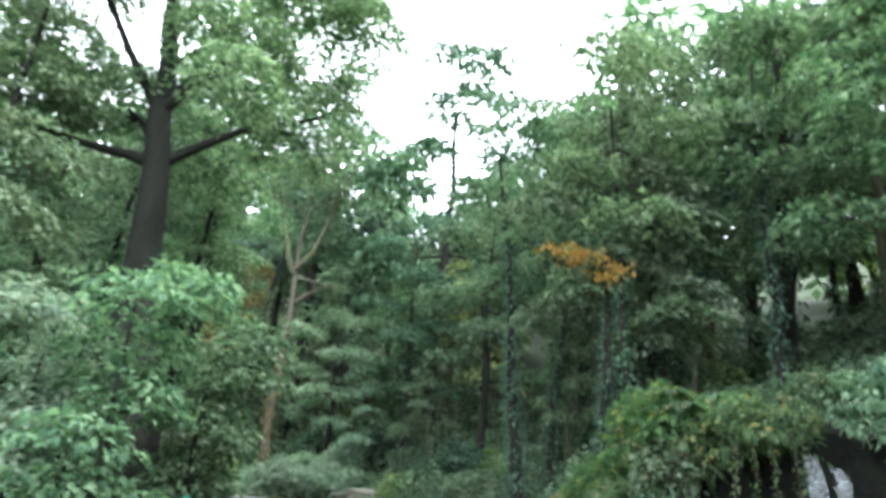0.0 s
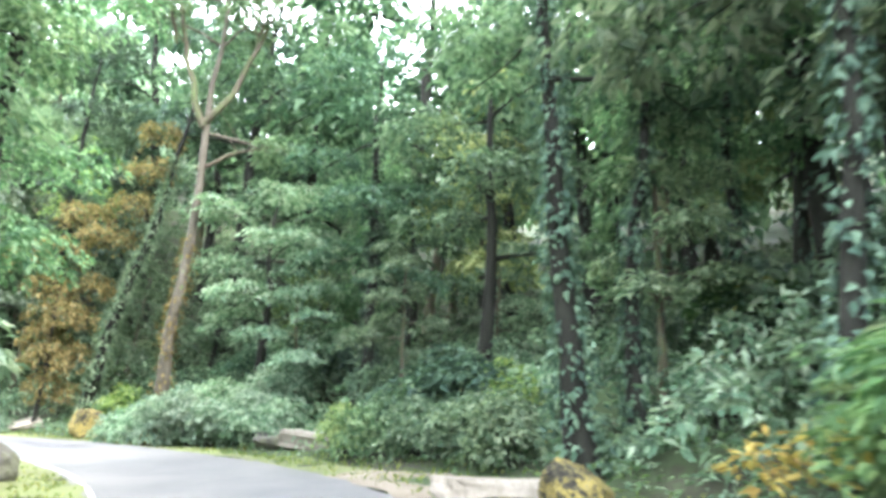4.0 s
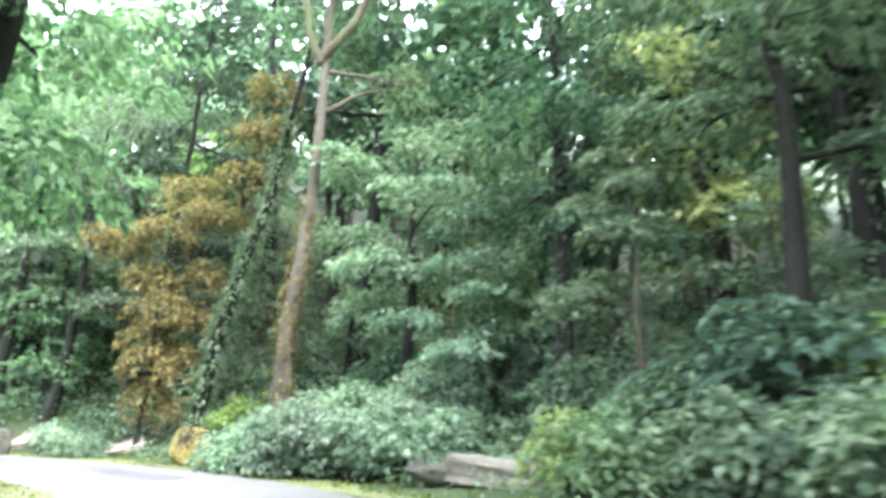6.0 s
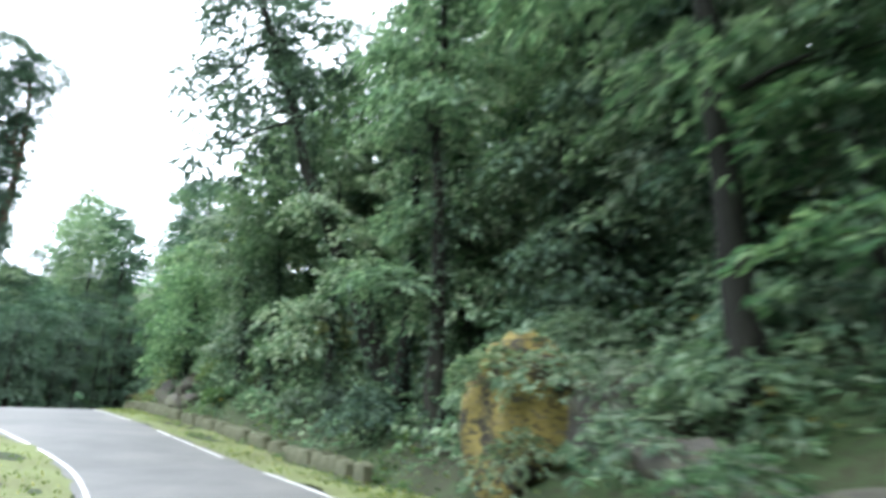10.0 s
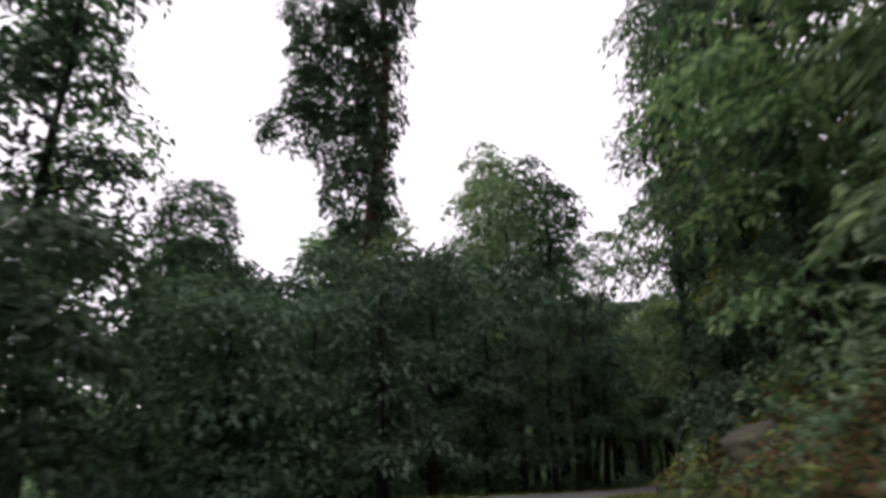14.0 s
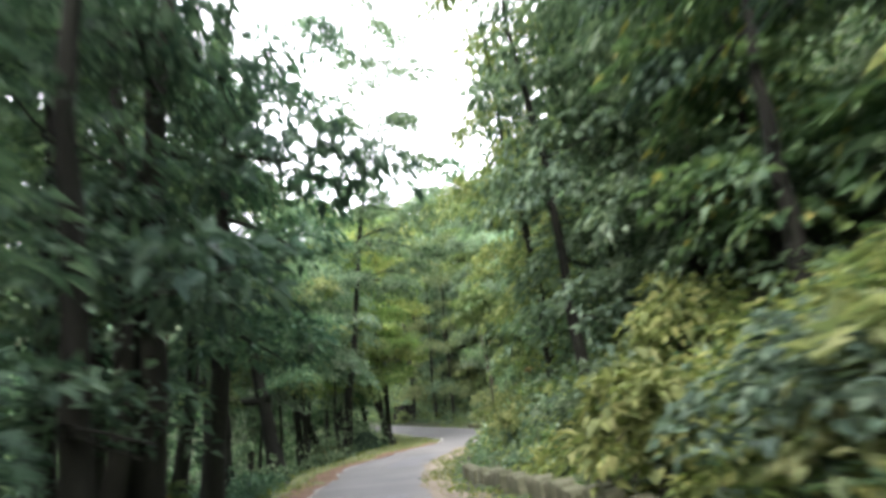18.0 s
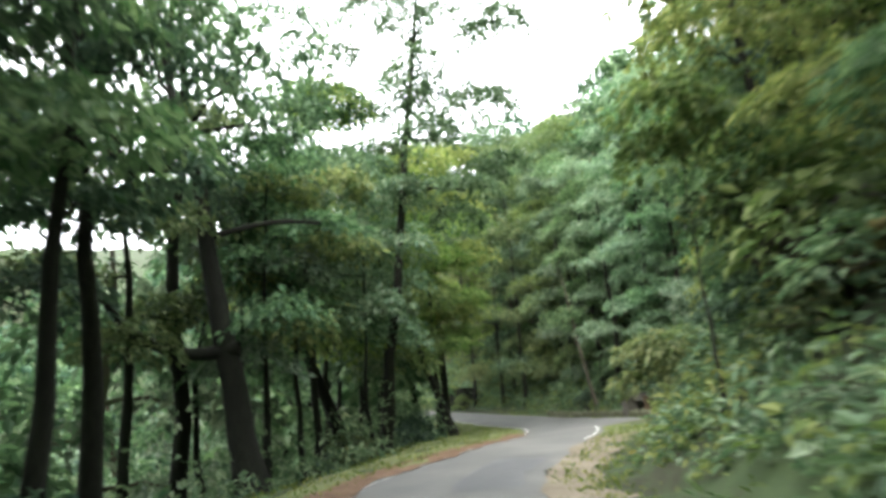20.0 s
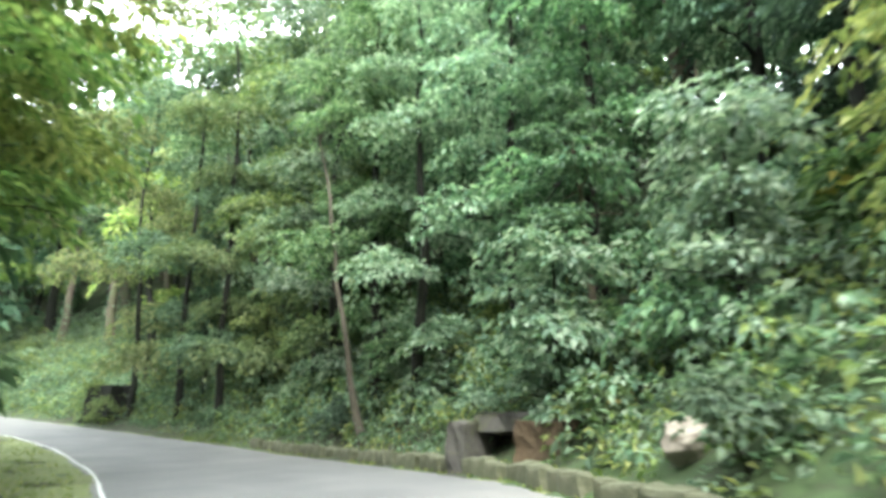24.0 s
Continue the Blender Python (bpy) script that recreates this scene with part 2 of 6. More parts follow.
def spline(points, step):
    """A smooth line through the points, sampled about every step metres."""
    p = np.array([points[0]] + list(points) + [points[-1]], float)
    p[0], p[-1] = 2 * p[1] - p[2], 2 * p[-2] - p[-3]
    out = []
    for i in range(1, len(p) - 2):
        n = max(2, int(np.linalg.norm(p[i + 1] - p[i]) / step))
        u = np.linspace(0, 1, n, endpoint=False)[:, None]
        out.append(0.5 * (2 * p[i] + (p[i + 1] - p[i - 1]) * u + (2 * p[i - 1] - 5 * p[i] + 4 * p[i + 1] - p[i + 2]) * u**2
                          + (3 * p[i] - p[i - 1] - 3 * p[i + 1] + p[i + 2]) * u**3))
    return np.concatenate(out + [p[-2][None]])


MID = spline(LINE, 0.5)
AHEAD = np.gradient(MID, axis=0)
AHEAD /= np.linalg.norm(AHEAD, axis=1)[:, None]
RIGHT = np.stack([AHEAD[:, 1], -AHEAD[:, 0]], 1)
ALONG = np.concatenate([[0], np.cumsum(np.linalg.norm(np.diff(MID, axis=0), axis=1))])


def station(x, y):
    """The metres along the road at its point nearest to a place."""
    return float(ALONG[np.argmin((MID[:, 0] - x) ** 2 + (MID[:, 1] - y) ** 2)])


def table(pairs):
    s = [station(x, y) for x, y, _ in pairs]
    v = [p[2] for p in pairs]
    return lambda q: np.interp(q, s, v)


HALF = table([(1, -30, 2.0), (0, 5, 2.2), (-0.6, 20.8, 2.4), (-2.5, 27.5, 2.7), (-6.0, 34, 2.7), (-17.0, 42.6, 2.7), (-24.3, 44.5, 2.5), (-32, 44.3, 2.4), (-40, 43.3, 2.3), (-48, 41.0, 2.8), (-55, 39.0, 3.0), (-63, 38.6, 2.3), (-71, 39.2, 1.9), (-79, 40.3, 1.95), (-88, 42.4, 2.0),
              (-97, 45.5, 1.9), (-106, 48.2, 1.8), (-118, 53.3, 2.2), (-130, 62.9, 1.9), (-146, 70, 2.2), (-172, 73.5, 2.0)])
VERGE_R = table([(1, -30, 2.0), (0, 7.5, 2.2), (-0.1, 10.5, 6.2), (-0.5, 16.5, 5.6), (-0.6, 20.8, 3.2), (-1.4, 24, 3.0), (-3.4, 29.5, 2.6), (-6.0, 34, 1.6), (-17.0, 42.6, 1.2), (-30, 44.7, 1.4), (-44, 42.8, 2.2), (-63, 39, 2.0), (-93, 43.8, 1.9),
                 (-106, 48.2, 1.7), (-118, 53.3, 2.1), (-126, 59.6, 2.6), (-134, 65, 3.2), (-142, 69, 4.5), (-157, 72.4, 4.0), (-172, 73.5, 3.0)])
VERGE_L = table([(1, -30, 2.0), (-1, 20.5, 2.0), (-11.7, 38.3, 2.5), (-24.5, 43.6, 2.5), (-36, 43.8, 6.0), (-55, 39.6, 6.0), (-66, 39, 2.5), (-79, 40, 1.0), (-106, 48.2, 1.0),
                 (-124, 58, 2.5), (-130, 62.9, 5.0), (-137.5, 67.1, 4.0), (-157, 72.4, 4.0)])
RISE = table([(1, -30, 0.7), (0, 10, 0.75), (-1, 20.5, 0.6), (-6.6, 33.3, 0.35), (-17.5, 41.6, 0.35), (-30, 44, 0.75), (-44, 42.2, 0.9), (-63, 39, 0.8), (-106, 48.2, 0.95),
              (-124, 58, 0.85), (-142, 69, 0.8), (-172, 73.5, 0.6)])
BANKED = table([(1, -30, 0.02), (0, 10, 0.03), (-0.6, 20.8, 0.06), (-2.5, 27.5, 0.08), (-6.0, 34, 0.07), (-11, 39.3, 0.05), (-24.3, 44.5, 0.02), (-40, 43.7, 0.0), (-172, 73.5, 0.0)])
CLIMB = table([(1, -30, 0), (0, 5, 0), (-6, 34, 0.05), (-17, 42.6, 0.15), (-28, 44.7, 0.15), (-34, 44.5, 0.2), (-40, 43.2, 0.55), (-46, 41.8, 1.3), (-52, 40.3, 2.0), (-57, 39.4, 2.3), (-63, 39, 2.35), (-70, 39.2, 2.2), (-76, 40, 1.85), (-82, 41, 1.5),
               (-88, 42.4, 1.15), (-97, 45.5, 0.7), (-106, 48.2, 0.3), (-113.5, 51.2, 0), (-124, 58, 0), (-132, 64, -0.2), (-138, 67.3, -0.35), (-150, 71, -0.65), (-157, 72.4, -0.7), (-168.5, 73.4, -0.45), (-181, 72, 0.1), (-200, 66, 1.5), (-250, 40, 5.0)])


def road_frame(x, y):
    """Metres along the road and to its right, for arrays of places."""
    x, y = np.atleast_1d(x).astype(float), np.atleast_1d(y).astype(float)
    near = np.empty(len(x), int)
    for i in range(0, len(x), 4000):
        d = (x[i:i + 4000, None] - MID[None, :, 0]) ** 2 + (y[i:i + 4000, None] - MID[None, :, 1]) ** 2
        near[i:i + 4000] = d.argmin(1)
    off = np.stack([x, y], 1) - MID[near]
    side = (off * RIGHT[near]).sum(1)
    far = np.linalg.norm(off, axis=1)
    return ALONG[near], np.where(side < 0, -far, far)


def soft_noise(x, y, scale, seed=0.0):
    return (np.sin(x * scale + seed) * np.cos(y * scale * 1.13 + seed * 2.1) + 0.6 * np.sin(x * scale * 2.3 + y * scale * 1.7 + seed * 3)
            + 0.4 * np.cos(x * scale * 4.1 - y * scale * 3.3 + seed)) / 2.0


def land(x, y):
    """The height of the ground: a cut hill on the road's right, a falling wooded slope on its left."""
    x, y = np.atleast_1d(x).astype(float), np.atleast_1d(y).astype(float)
    s, d = road_frame(x, y)
    w, vr, vl, up, bank = HALF(s), VERGE_R(s), VERGE_L(s), RISE(s), BANKED(s)
    z = bank * np.clip(d, -w, w + vr) + CLIMB(s)
    over = np.maximum(d - w - vr, 0)
    z = z + up * np.minimum(over, 24) + 0.5 * np.clip(over - 24, 0, 110)
    under = np.maximum(-d - w - vl, 0)
    z = z - 0.62 * np.minimum(under, 26) * (1 - np.exp(-under / 2.5)) + 0.22 * np.clip(under - 70, 0, 150)
    bumps = 0.55 * soft_noise(x, y, 0.28) + 0.25 * soft_noise(x, y, 0.9, 4.0)
    z = z + bumps * np.clip((over + under) / 4.0, 0, 1)
    z = z - 0.05 * (np.abs(d) < w + 0.35)
    z = np.where((np.abs(d) >= w + 0.35) & (over + under <= 0), z + 0.03 * soft_noise(x, y, 1.7, 2.0), z)
    return z


def floor_z(x, y):
    return float(land(x, y)[0])


# ---- mesh helpers ----
def mesh_from(name, verts, faces, mat, smooth=True):
    """A mesh from arrays; faces all of one length."""
    me = bpy.data.meshes.new(name)
    verts, faces = np.asarray(verts, np.float32), np.asarray(faces, np.int32)
    k = faces.shape[1]
    me.vertices.add(len(verts))
    me.vertices.foreach_set("co", verts.ravel())
    me.loops.add(faces.size)
    me.loops.foreach_set("vertex_index", faces.ravel())
    me.polygons.add(len(faces))
    me.polygons.foreach_set("loop_start", np.arange(0, faces.size, k, dtype=np.int32))
    me.polygons.foreach_set("use_smooth", np.full(len(faces), smooth, bool))
    me.update(calc_edges=True)
    me.validate()
    me.materials.append(mat)
    return me


def part(name, me, parent, label=""):
    ob = new(name, me)
    ob.parent = parent
    return tagged(ob, label) if label else ob


def thing(name, at, label, category, group=""):
    ob = new(name)
    ob.matrix_basis = Matrix.Translation(at)
    return tagged(ob, label, category, group)


def structure(name, me, label="", category=""):
    return tagged(new(name, me), label, category, kind="structure")


def tubes(lines, sides=8):
    """Tapered limbs: each line is a list of (x, y, z, radius). Returns vertices and faces."""
    V, F, base = [], [], 0
    for line in lines:
        p = np.array(line, float)
        way = np.gradient(p[:, :3], axis=0)
        way /= np.linalg.norm(way, axis=1)[:, None] + 1e-9
        ref = np.array([1.0, 0.0, 0.0]) if abs(way[0, 0]) < 0.8 else np.array([0.0, 1.0, 0.0])
        a = np.cross(way, ref)
        a /= np.linalg.norm(a, axis=1)[:, None] + 1e-9
        b = np.cross(way, a)
        ang = np.linspace(0, 2 * np.pi, sides, endpoint=False)
        ring = p[:, None, :3] + p[:, None, 3:4] * (np.cos(ang)[None, :, None] * a[:, None] + np.sin(ang)[None, :, None] * b[:, None])
        n = len(p)
        V.append(ring.reshape(-1, 3))
        i, j = np.meshgrid(np.arange(n - 1), np.arange(sides), indexing="ij")
        q = np.stack([i * sides + j, i * sides + (j + 1) % sides, (i + 1) * sides + (j + 1) % sides, (i + 1) * sides + j], -1).reshape(-1, 4)
        F.append(q + base)
        base += n * sides
    return np.concatenate(V), np.concatenate(F)


def limb(rng, start, end, r0, r1, n=7, wobble=0.06, sag=0.0):
    """A bent, tapered limb from start to end."""
    a, b = np.array(start, float), np.array(end, float)
    u = np.linspace(0, 1, n)[:, None]
    span = np.linalg.norm(b - a)
    p = a + (b - a) * u + np.array([0, 0, sag * span]) * (4 * u * (1 - u))
    j = np.cumsum(rng.normal(0, wobble * span / n**0.5, (n, 3)), axis=0) * 0.6
    j -= u * j[-1]
    j[0] = 0
    p = p + j
    r = r0 + (r1 - r0) * u**0.8
    return np.concatenate([p, r], 1)


def limb_curve(way):
    """A rounded line through a few places of a crooked limb."""
    p = np.array(way, float)
    u = np.linspace(0, len(p) - 1, 3 * len(p))
    q = np.stack([np.interp(u, np.arange(len(p)), c) for c in p.T], 1)
    for _ in range(3):
        q[1:-1] = 0.5 * q[1:-1] + 0.25 * (q[:-2] + q[2:])
    return q


def kite_leaves(pos, way, up, length, width, fold=0.18, droop=0.25):
    """Leaves of two triangles each, folded along the midrib."""
    side = np.cross(way, up)
    side /= np.linalg.norm(side, axis=1)[:, None] + 1e-9
    nrm = np.cross(side, way)
    L, W = length[:, None], width[:, None]
    v0 = pos
    v1 = pos + way * L * 0.42 - side * W * 0.5 + nrm * W * fold
    v2 = pos + way * L - nrm * L * droop
    v3 = pos + way * L * 0.42 + side * W * 0.5 + nrm * W * fold
    V = np.stack([v0, v1, v2, v3], 1).reshape(-1, 3)
    k = np.arange(len(pos))[:, None] * 4
    F = np.concatenate([k + np.array([[0, 3, 2]]), k + np.array([[0, 2, 1]])])
    return V, F


def unit(v):
    return v / (np.linalg.norm(v, axis=-1, keepdims=True) + 1e-9)


def sprays(rng, centres, outward, radius, leaves, length, flat=0.75, ratio=0.42):
    """Leafy sprays: flattened fans of leaves round each centre, as boughs carry them."""
    k = len(centres)
    up = unit(flat * np.array([[0, 0, 1.0]]) + 0.5 * outward + rng.normal(0, 0.16, (k, 3)))
    e1 = unit(np.cross(up, rng.normal(0, 1, (k, 3))))
    e2 = np.cross(up, e1)
    phi = rng.uniform(0, 2 * np.pi, (k, leaves))
    r = np.sqrt(rng.uniform(0, 1, (k, leaves))) * radius[:, None] if np.ndim(radius) else np.sqrt(rng.uniform(0, 1, (k, leaves))) * radius
    out = np.cos(phi)[..., None] * e1[:, None] + np.sin(phi)[..., None] * e2[:, None]
    R = (radius[:, None] if np.ndim(radius) else radius)
    pos = centres[:, None] + out * r[..., None] + up[:, None] * (rng.normal(0, 0.10, (k, leaves)) * R - 0.35 * r**2 / R)[..., None]
    way = unit(out + 0.5 * outward[:, None] + rng.normal(0, 0.35, (k, leaves, 3)) - np.array([0, 0, 0.35]))
    ups = unit(up[:, None] + rng.normal(0, 0.3, (k, leaves, 3)))
    n = k * leaves
    ln = length * rng.uniform(0.65, 1.3, n)
    return kite_leaves(pos.reshape(n, 3), way.reshape(n, 3), ups.reshape(n, 3), ln, ln * ratio * rng.uniform(0.85, 1.2, n))


def blob_sprays(rng, blobs, spray_r, density, shell=0.55, under=-0.25):
    """Centres and outward ways of sprays over the outer part of leafy masses (x, y, z, rx, ry, rz)."""
    C, O = [], []
    for x, y, z, rx, ry, rz in blobs:
        area = 4 * np.pi * ((rx * ry) ** 1.6 / 3 + (rx * rz) ** 1.6 / 3 + (ry * rz) ** 1.6 / 3) ** (1 / 1.6)
        n = max(6, int(density * area / spray_r**2))
        d = unit(rng.normal(0, 1, (n, 3)))
        d[:, 2] = np.where(d[:, 2] < under, -d[:, 2], d[:, 2])
        f = shell + (1 - shell) * rng.uniform(0, 1, n) ** 0.6
        f *= 1 + 0.18 * np.sin(d[:, 0] * 5 + x) * np.cos(d[:, 1] * 4 + y + d[:, 2] * 3)
        C.append(np.array([x, y, z]) + d * f[:, None] * np.array([rx, ry, rz]))
        O.append(unit(d * np.array([1, 1, 0.6])))
    return np.concatenate(C), np.concatenate(O)


def foliage(name, rng, blobs, mat, spray_r=0.7, density=0.55, leaves=34, length=0.26, shell=0.55, flat=0.75, ratio=0.42, under=-0.25):
    c, o = blob_sprays(rng, blobs, spray_r, density, shell, under)
    V, F = sprays(rng, c, o, spray_r * rng.uniform(0.7, 1.25, len(c)), leaves, length, flat, ratio)
    return mesh_from(name, V, F, mat, smooth=False)


def climbers(rng, line, thick, leaves, length):
    """Leaves that clothe a trunk: line of (x, y, z, radius)."""
    p = np.array(line)
    u = rng.uniform(0, len(p) - 1.001, leaves)
    i = u.astype(int)
    q = p[i] + (p[i + 1] - p[i]) * (u - i)[:, None]
    a = rng.uniform(0, 2 * np.pi, leaves)
    out = np.stack([np.cos(a), np.sin(a), np.zeros(leaves)], 1)
    lumps = 0.55 + 0.45 * np.sin(q[:, 2] * 1.3 + 2 * np.sin(a)) * np.sin(a * 2 + q[:, 2] * 0.7)
    pos = q[:, :3] + out * (q[:, 3] + thick * lumps * rng.uniform(0.2, 1, leaves))[:, None]
    way = unit(out * 0.7 + rng.normal(0, 0.4, (leaves, 3)) - np.array([0, 0, 0.6]))
    up = unit(out + np.array([0, 0, 0.6]) + rng.normal(0, 0.25, (leaves, 3)))
    ln = length * rng.uniform(0.6, 1.3, leaves)
    return kite_leaves(pos, way, up, ln, ln * 0.55)


def merge(*pairs):
    V, F, b = [], [], 0
    for v, f in pairs:
        V.append(v)
        F.append(f + b)
        b += len(v)
    return np.concatenate(V), np.concatenate(F)


def tree(name, at, seed, height, radius, blobs, label, bark=BARK, leaf=LEAF, lean=(0, 0), fork=0.55, ivy=0, ivy_leaf=None, crown=None, root=0.0,
         trunk_top=None, twigs=2, group="", sink=0.4, boughs=5, thick=0.55):
    """A tree: tapered trunk, one limb to each leafy mass, crown. Blobs and lean are in metres from the foot."""
    rng = np.random.default_rng(seed)
    ob = thing(name, at, label, "tree", group)
    top = np.array([lean[0], lean[1], (trunk_top or height * 0.85)], float)
    line = limb(rng, (0, 0, -sink), top, radius, radius * 0.22, 12, 0.035)
    line[0, 3] *= 1.35
    line[1, 3] *= 1.12
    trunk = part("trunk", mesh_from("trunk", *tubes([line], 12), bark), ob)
    for k, (x, y, z, rx, ry, rz) in enumerate(blobs):
        hz = min(z - 0.3 * rz, height * fork + (z - height * fork) * 0.45)
        i = int(np.clip(np.searchsorted(line[:, 2], hz), 2, len(line) - 2))
        r = line[i, 3] * thick
        b = limb(rng, line[i, :3], (x, y, z), r, r * 0.25, 7, 0.09, 0.05)
        twig = [limb(rng, b[rng.integers(3, 6), :3], np.array([x, y, z]) + unit(rng.normal(0, 1, 3)) * np.array([rx, ry, rz]) * 0.85, r * 0.3, 0.012, 5, 0.1) for _ in range(twigs)]
        if k < boughs:
            if group == "forest trees":
                part("limb", mesh_from("limb", *tubes([b] + twig, 6), bark), ob)
            else:
                bough = part("limb", mesh_from("limb", *tubes([b], 6), bark), ob)
                for w in twig:
                    part("twig", mesh_from("twig", *tubes([w], 5), bark), bough)
    if blobs:
        part("crown", foliage("crown", rng, blobs, leaf, **(crown or {})), ob)
    if ivy:
        part("climbing_leaves", mesh_from("climbing_leaves", *climbers(rng, line[: 10 if root == 0 else int(root)], radius * 1.3, ivy, 0.22), ivy_leaf or leaf, False), trunk)
    return ob


def rock_mesh(name, seed, size, mat, detail=3, rough=0.28, flat_top=False):
    """A worn boulder: a faceted, dented lump of about that size."""
    rng = np.random.default_rng(seed)
    bm = bmesh.new()
    bmesh.ops.create_icosphere(bm, subdivisions=detail, radius=0.5)
    planes = [(unit(rng.normal(0, 1, 3)), rng.uniform(0.27, 0.42)) for _ in range(11)]
    off = Vector(rng.uniform(-20, 20, 3))
    for v in bm.verts:
        p = np.array(v.co)
        for n, h in planes:
            over = p @ n - h
            if over > 0:
                p = p - n * over * 0.85
        q = Vector(p)
        q *= 1 + rough * (0.6 * noise.fractal(q * 2.2 + off, 0.9, 2.0, 4) + 0.35 * noise.fractal(q * 8 + off, 0.8, 2.0, 3))
        if flat_top and q.z > 0.3:
            q.z = 0.3 + (q.z - 0.3) * 0.2
        v.co = Vector((q.x * size[0] * 1.25, q.y * size[1] * 1.25, q.z * size[2] * 1.25))
    me = bpy.data.meshes.new(name)
    bm.to_mesh(me)
    bm.free()
    me.materials.append(mat)
    for p in me.polygons:
        p.use_smooth = detail > 3
    return me


def boulder(name, at, seed, size, mat, label, turn=(0, 0, 0), category="rock", detail=3, flat_top=False, group=""):
    ob = new(name, rock_mesh(name, seed, size, mat, detail, flat_top=flat_top))
    ob.matrix_basis = pose(*at, *turn)
    return tagged(ob, label, category, group)


def slab_mesh(name, seed, size, mat):
    """A flat, broken stone slab: straight sides, chipped edges, uneven faces."""
    rng = np.random.default_rng(seed)
    bm = bmesh.new()
    bmesh.ops.create_cube(bm, size=1.0)
    bmesh.ops.subdivide_edges(bm, edges=bm.edges[:], cuts=3, use_grid_fill=True)
    off = Vector(rng.uniform(-20, 20, 3))
    skew = rng.uniform(-0.22, 0.22, 4)
    for v in bm.verts:
        p = v.co.copy()
        p.x += skew[0] * p.y + skew[1] * p.z
        p.y += skew[2] * p.x + skew[3] * p.z
        p *= 1 + 0.16 * noise.fractal(p * 2.5 + off, 0.9, 2.0, 4)
        v.co = Vector((p.x * size[0], p.y * size[1], p.z * size[2]))
    bmesh.ops.bevel(bm, geom=[e for e in bm.edges if e.calc_face_angle(0) > 0.9], offset=0.04, segments=1, affect='EDGES')
    me = bpy.data.meshes.new(name)
    bm.to_mesh(me)
    bm.free()
    me.materials.append(mat)
    return me


def slab(name, at, seed, size, mat, label, turn=(0, 0, 0), category="stone", group=""):
    ob = new(name, slab_mesh(name, seed, size, mat))
    ob.matrix_basis = pose(*at, *turn)
    return tagged(ob, label, category, group)

# ---- ground, road and verges ----
def spaced(lo, hi, step, far):
    ends = np.cumsum(4.0 * 1.45 ** np.arange(16))
    ends = ends[ends < far]
    return np.concatenate([(lo - ends)[::-1], np.arange(lo, hi + step / 2, step), hi + ends])


gx, gy = spaced(-236, 60, 1.0, 2600), spaced(-64, 150, 1.0, 2600)
GX, GY = np.meshgrid(gx, gy, indexing="ij")
GZ = land(GX.ravel(), GY.ravel())
gi, gj = np.meshgrid(np.arange(len(gx) - 1), np.arange(len(gy) - 1), indexing="ij")
ny = len(gy)
gq = np.stack([gi * ny + gj, (gi + 1) * ny + gj, (gi + 1) * ny + gj + 1, gi * ny + gj + 1], -1).reshape(-1, 4)
structure("ground", mesh_from("ground", np.stack([GX.ravel(), GY.ravel(), GZ], 1), gq, SOIL), "dark forest soil with leaf litter and moss", "ground")


def strip(name, mat, s0, s1, inner, outer, lift, label, category, columns=5, ragged=0.0, wear=None):
    """A band that runs along the road between two offsets from its middle (functions of the metres along it)."""
    pick = np.where((ALONG >= s0) & (ALONG <= s1))[0]
    a, b = inner(ALONG[pick]), outer(ALONG[pick])
    if ragged:
        s = ALONG[pick]
        b = b + ragged * (np.sin(s * 1.9) + np.sin(s * 4.3 + 1) * 0.7 + np.sin(s * 0.6 + 2)) / 2
        a = a + ragged * 0.3 * np.sin(s * 2.7 + 2)
    u = np.linspace(0, 1, columns)
    d = a[:, None] + (b - a)[:, None] * u
    xy = MID[pick][:, None] + RIGHT[pick][:, None] * d[..., None]
    s = ALONG[pick][:, None] + 0 * d
    z = BANKED(s) * np.clip(d, -HALF(s), HALF(s) + VERGE_R(s)) + CLIMB(s) + lift(s, d)
    V = np.concatenate([xy, z[..., None]], -1).reshape(-1, 3)
    i, j = np.meshgrid(np.arange(len(pick) - 1), np.arange(columns - 1), indexing="ij")
    F = np.stack([i * columns + j, i * columns + j + 1, (i + 1) * columns + j + 1, (i + 1) * columns + j], -1).reshape(-1, 4)[:, ::-1]
    return structure(name, mesh_from(name, V, F[:, ::-1], mat), label, category)


S0, S1 = 2.0, ALONG[-1] - 2
crown_lift = lambda s, d: 0.035 - 0.012 * (d / 2) ** 2 + 0.006 * np.sin(s * 0.7) * np.cos(d * 1.3)
SE = station(-215, 60)
strip("road", ASPHALT, S0, S1, lambda s: -HALF(s), lambda s: HALF(s), crown_lift, "narrow worn grey asphalt mountain road", "road", 13, 0.12)
paint_lift = lambda s, d: crown_lift(s, d) + 0.006
strip("edge_line_left", PAINT_FAINT, station(-100, 46.2), station(-131, 63.5), lambda s: -HALF(s) + 0.16, lambda s: -HALF(s) + 0.25, paint_lift, "faded white painted edge line", "road line", 3)
strip("edge_line_left", PAINT, station(-131, 63.5), S1 - 30, lambda s: -HALF(s) + 0.16, lambda s: -HALF(s) + 0.25, paint_lift, "worn white painted edge line", "road line", 3)
strip("edge_line_left", PAINT, station(-2.5, 15), station(-100, 46.2), lambda s: -HALF(s) + 0.16, lambda s: -HALF(s) + 0.25, paint_lift, "worn white painted edge line", "road line", 3)
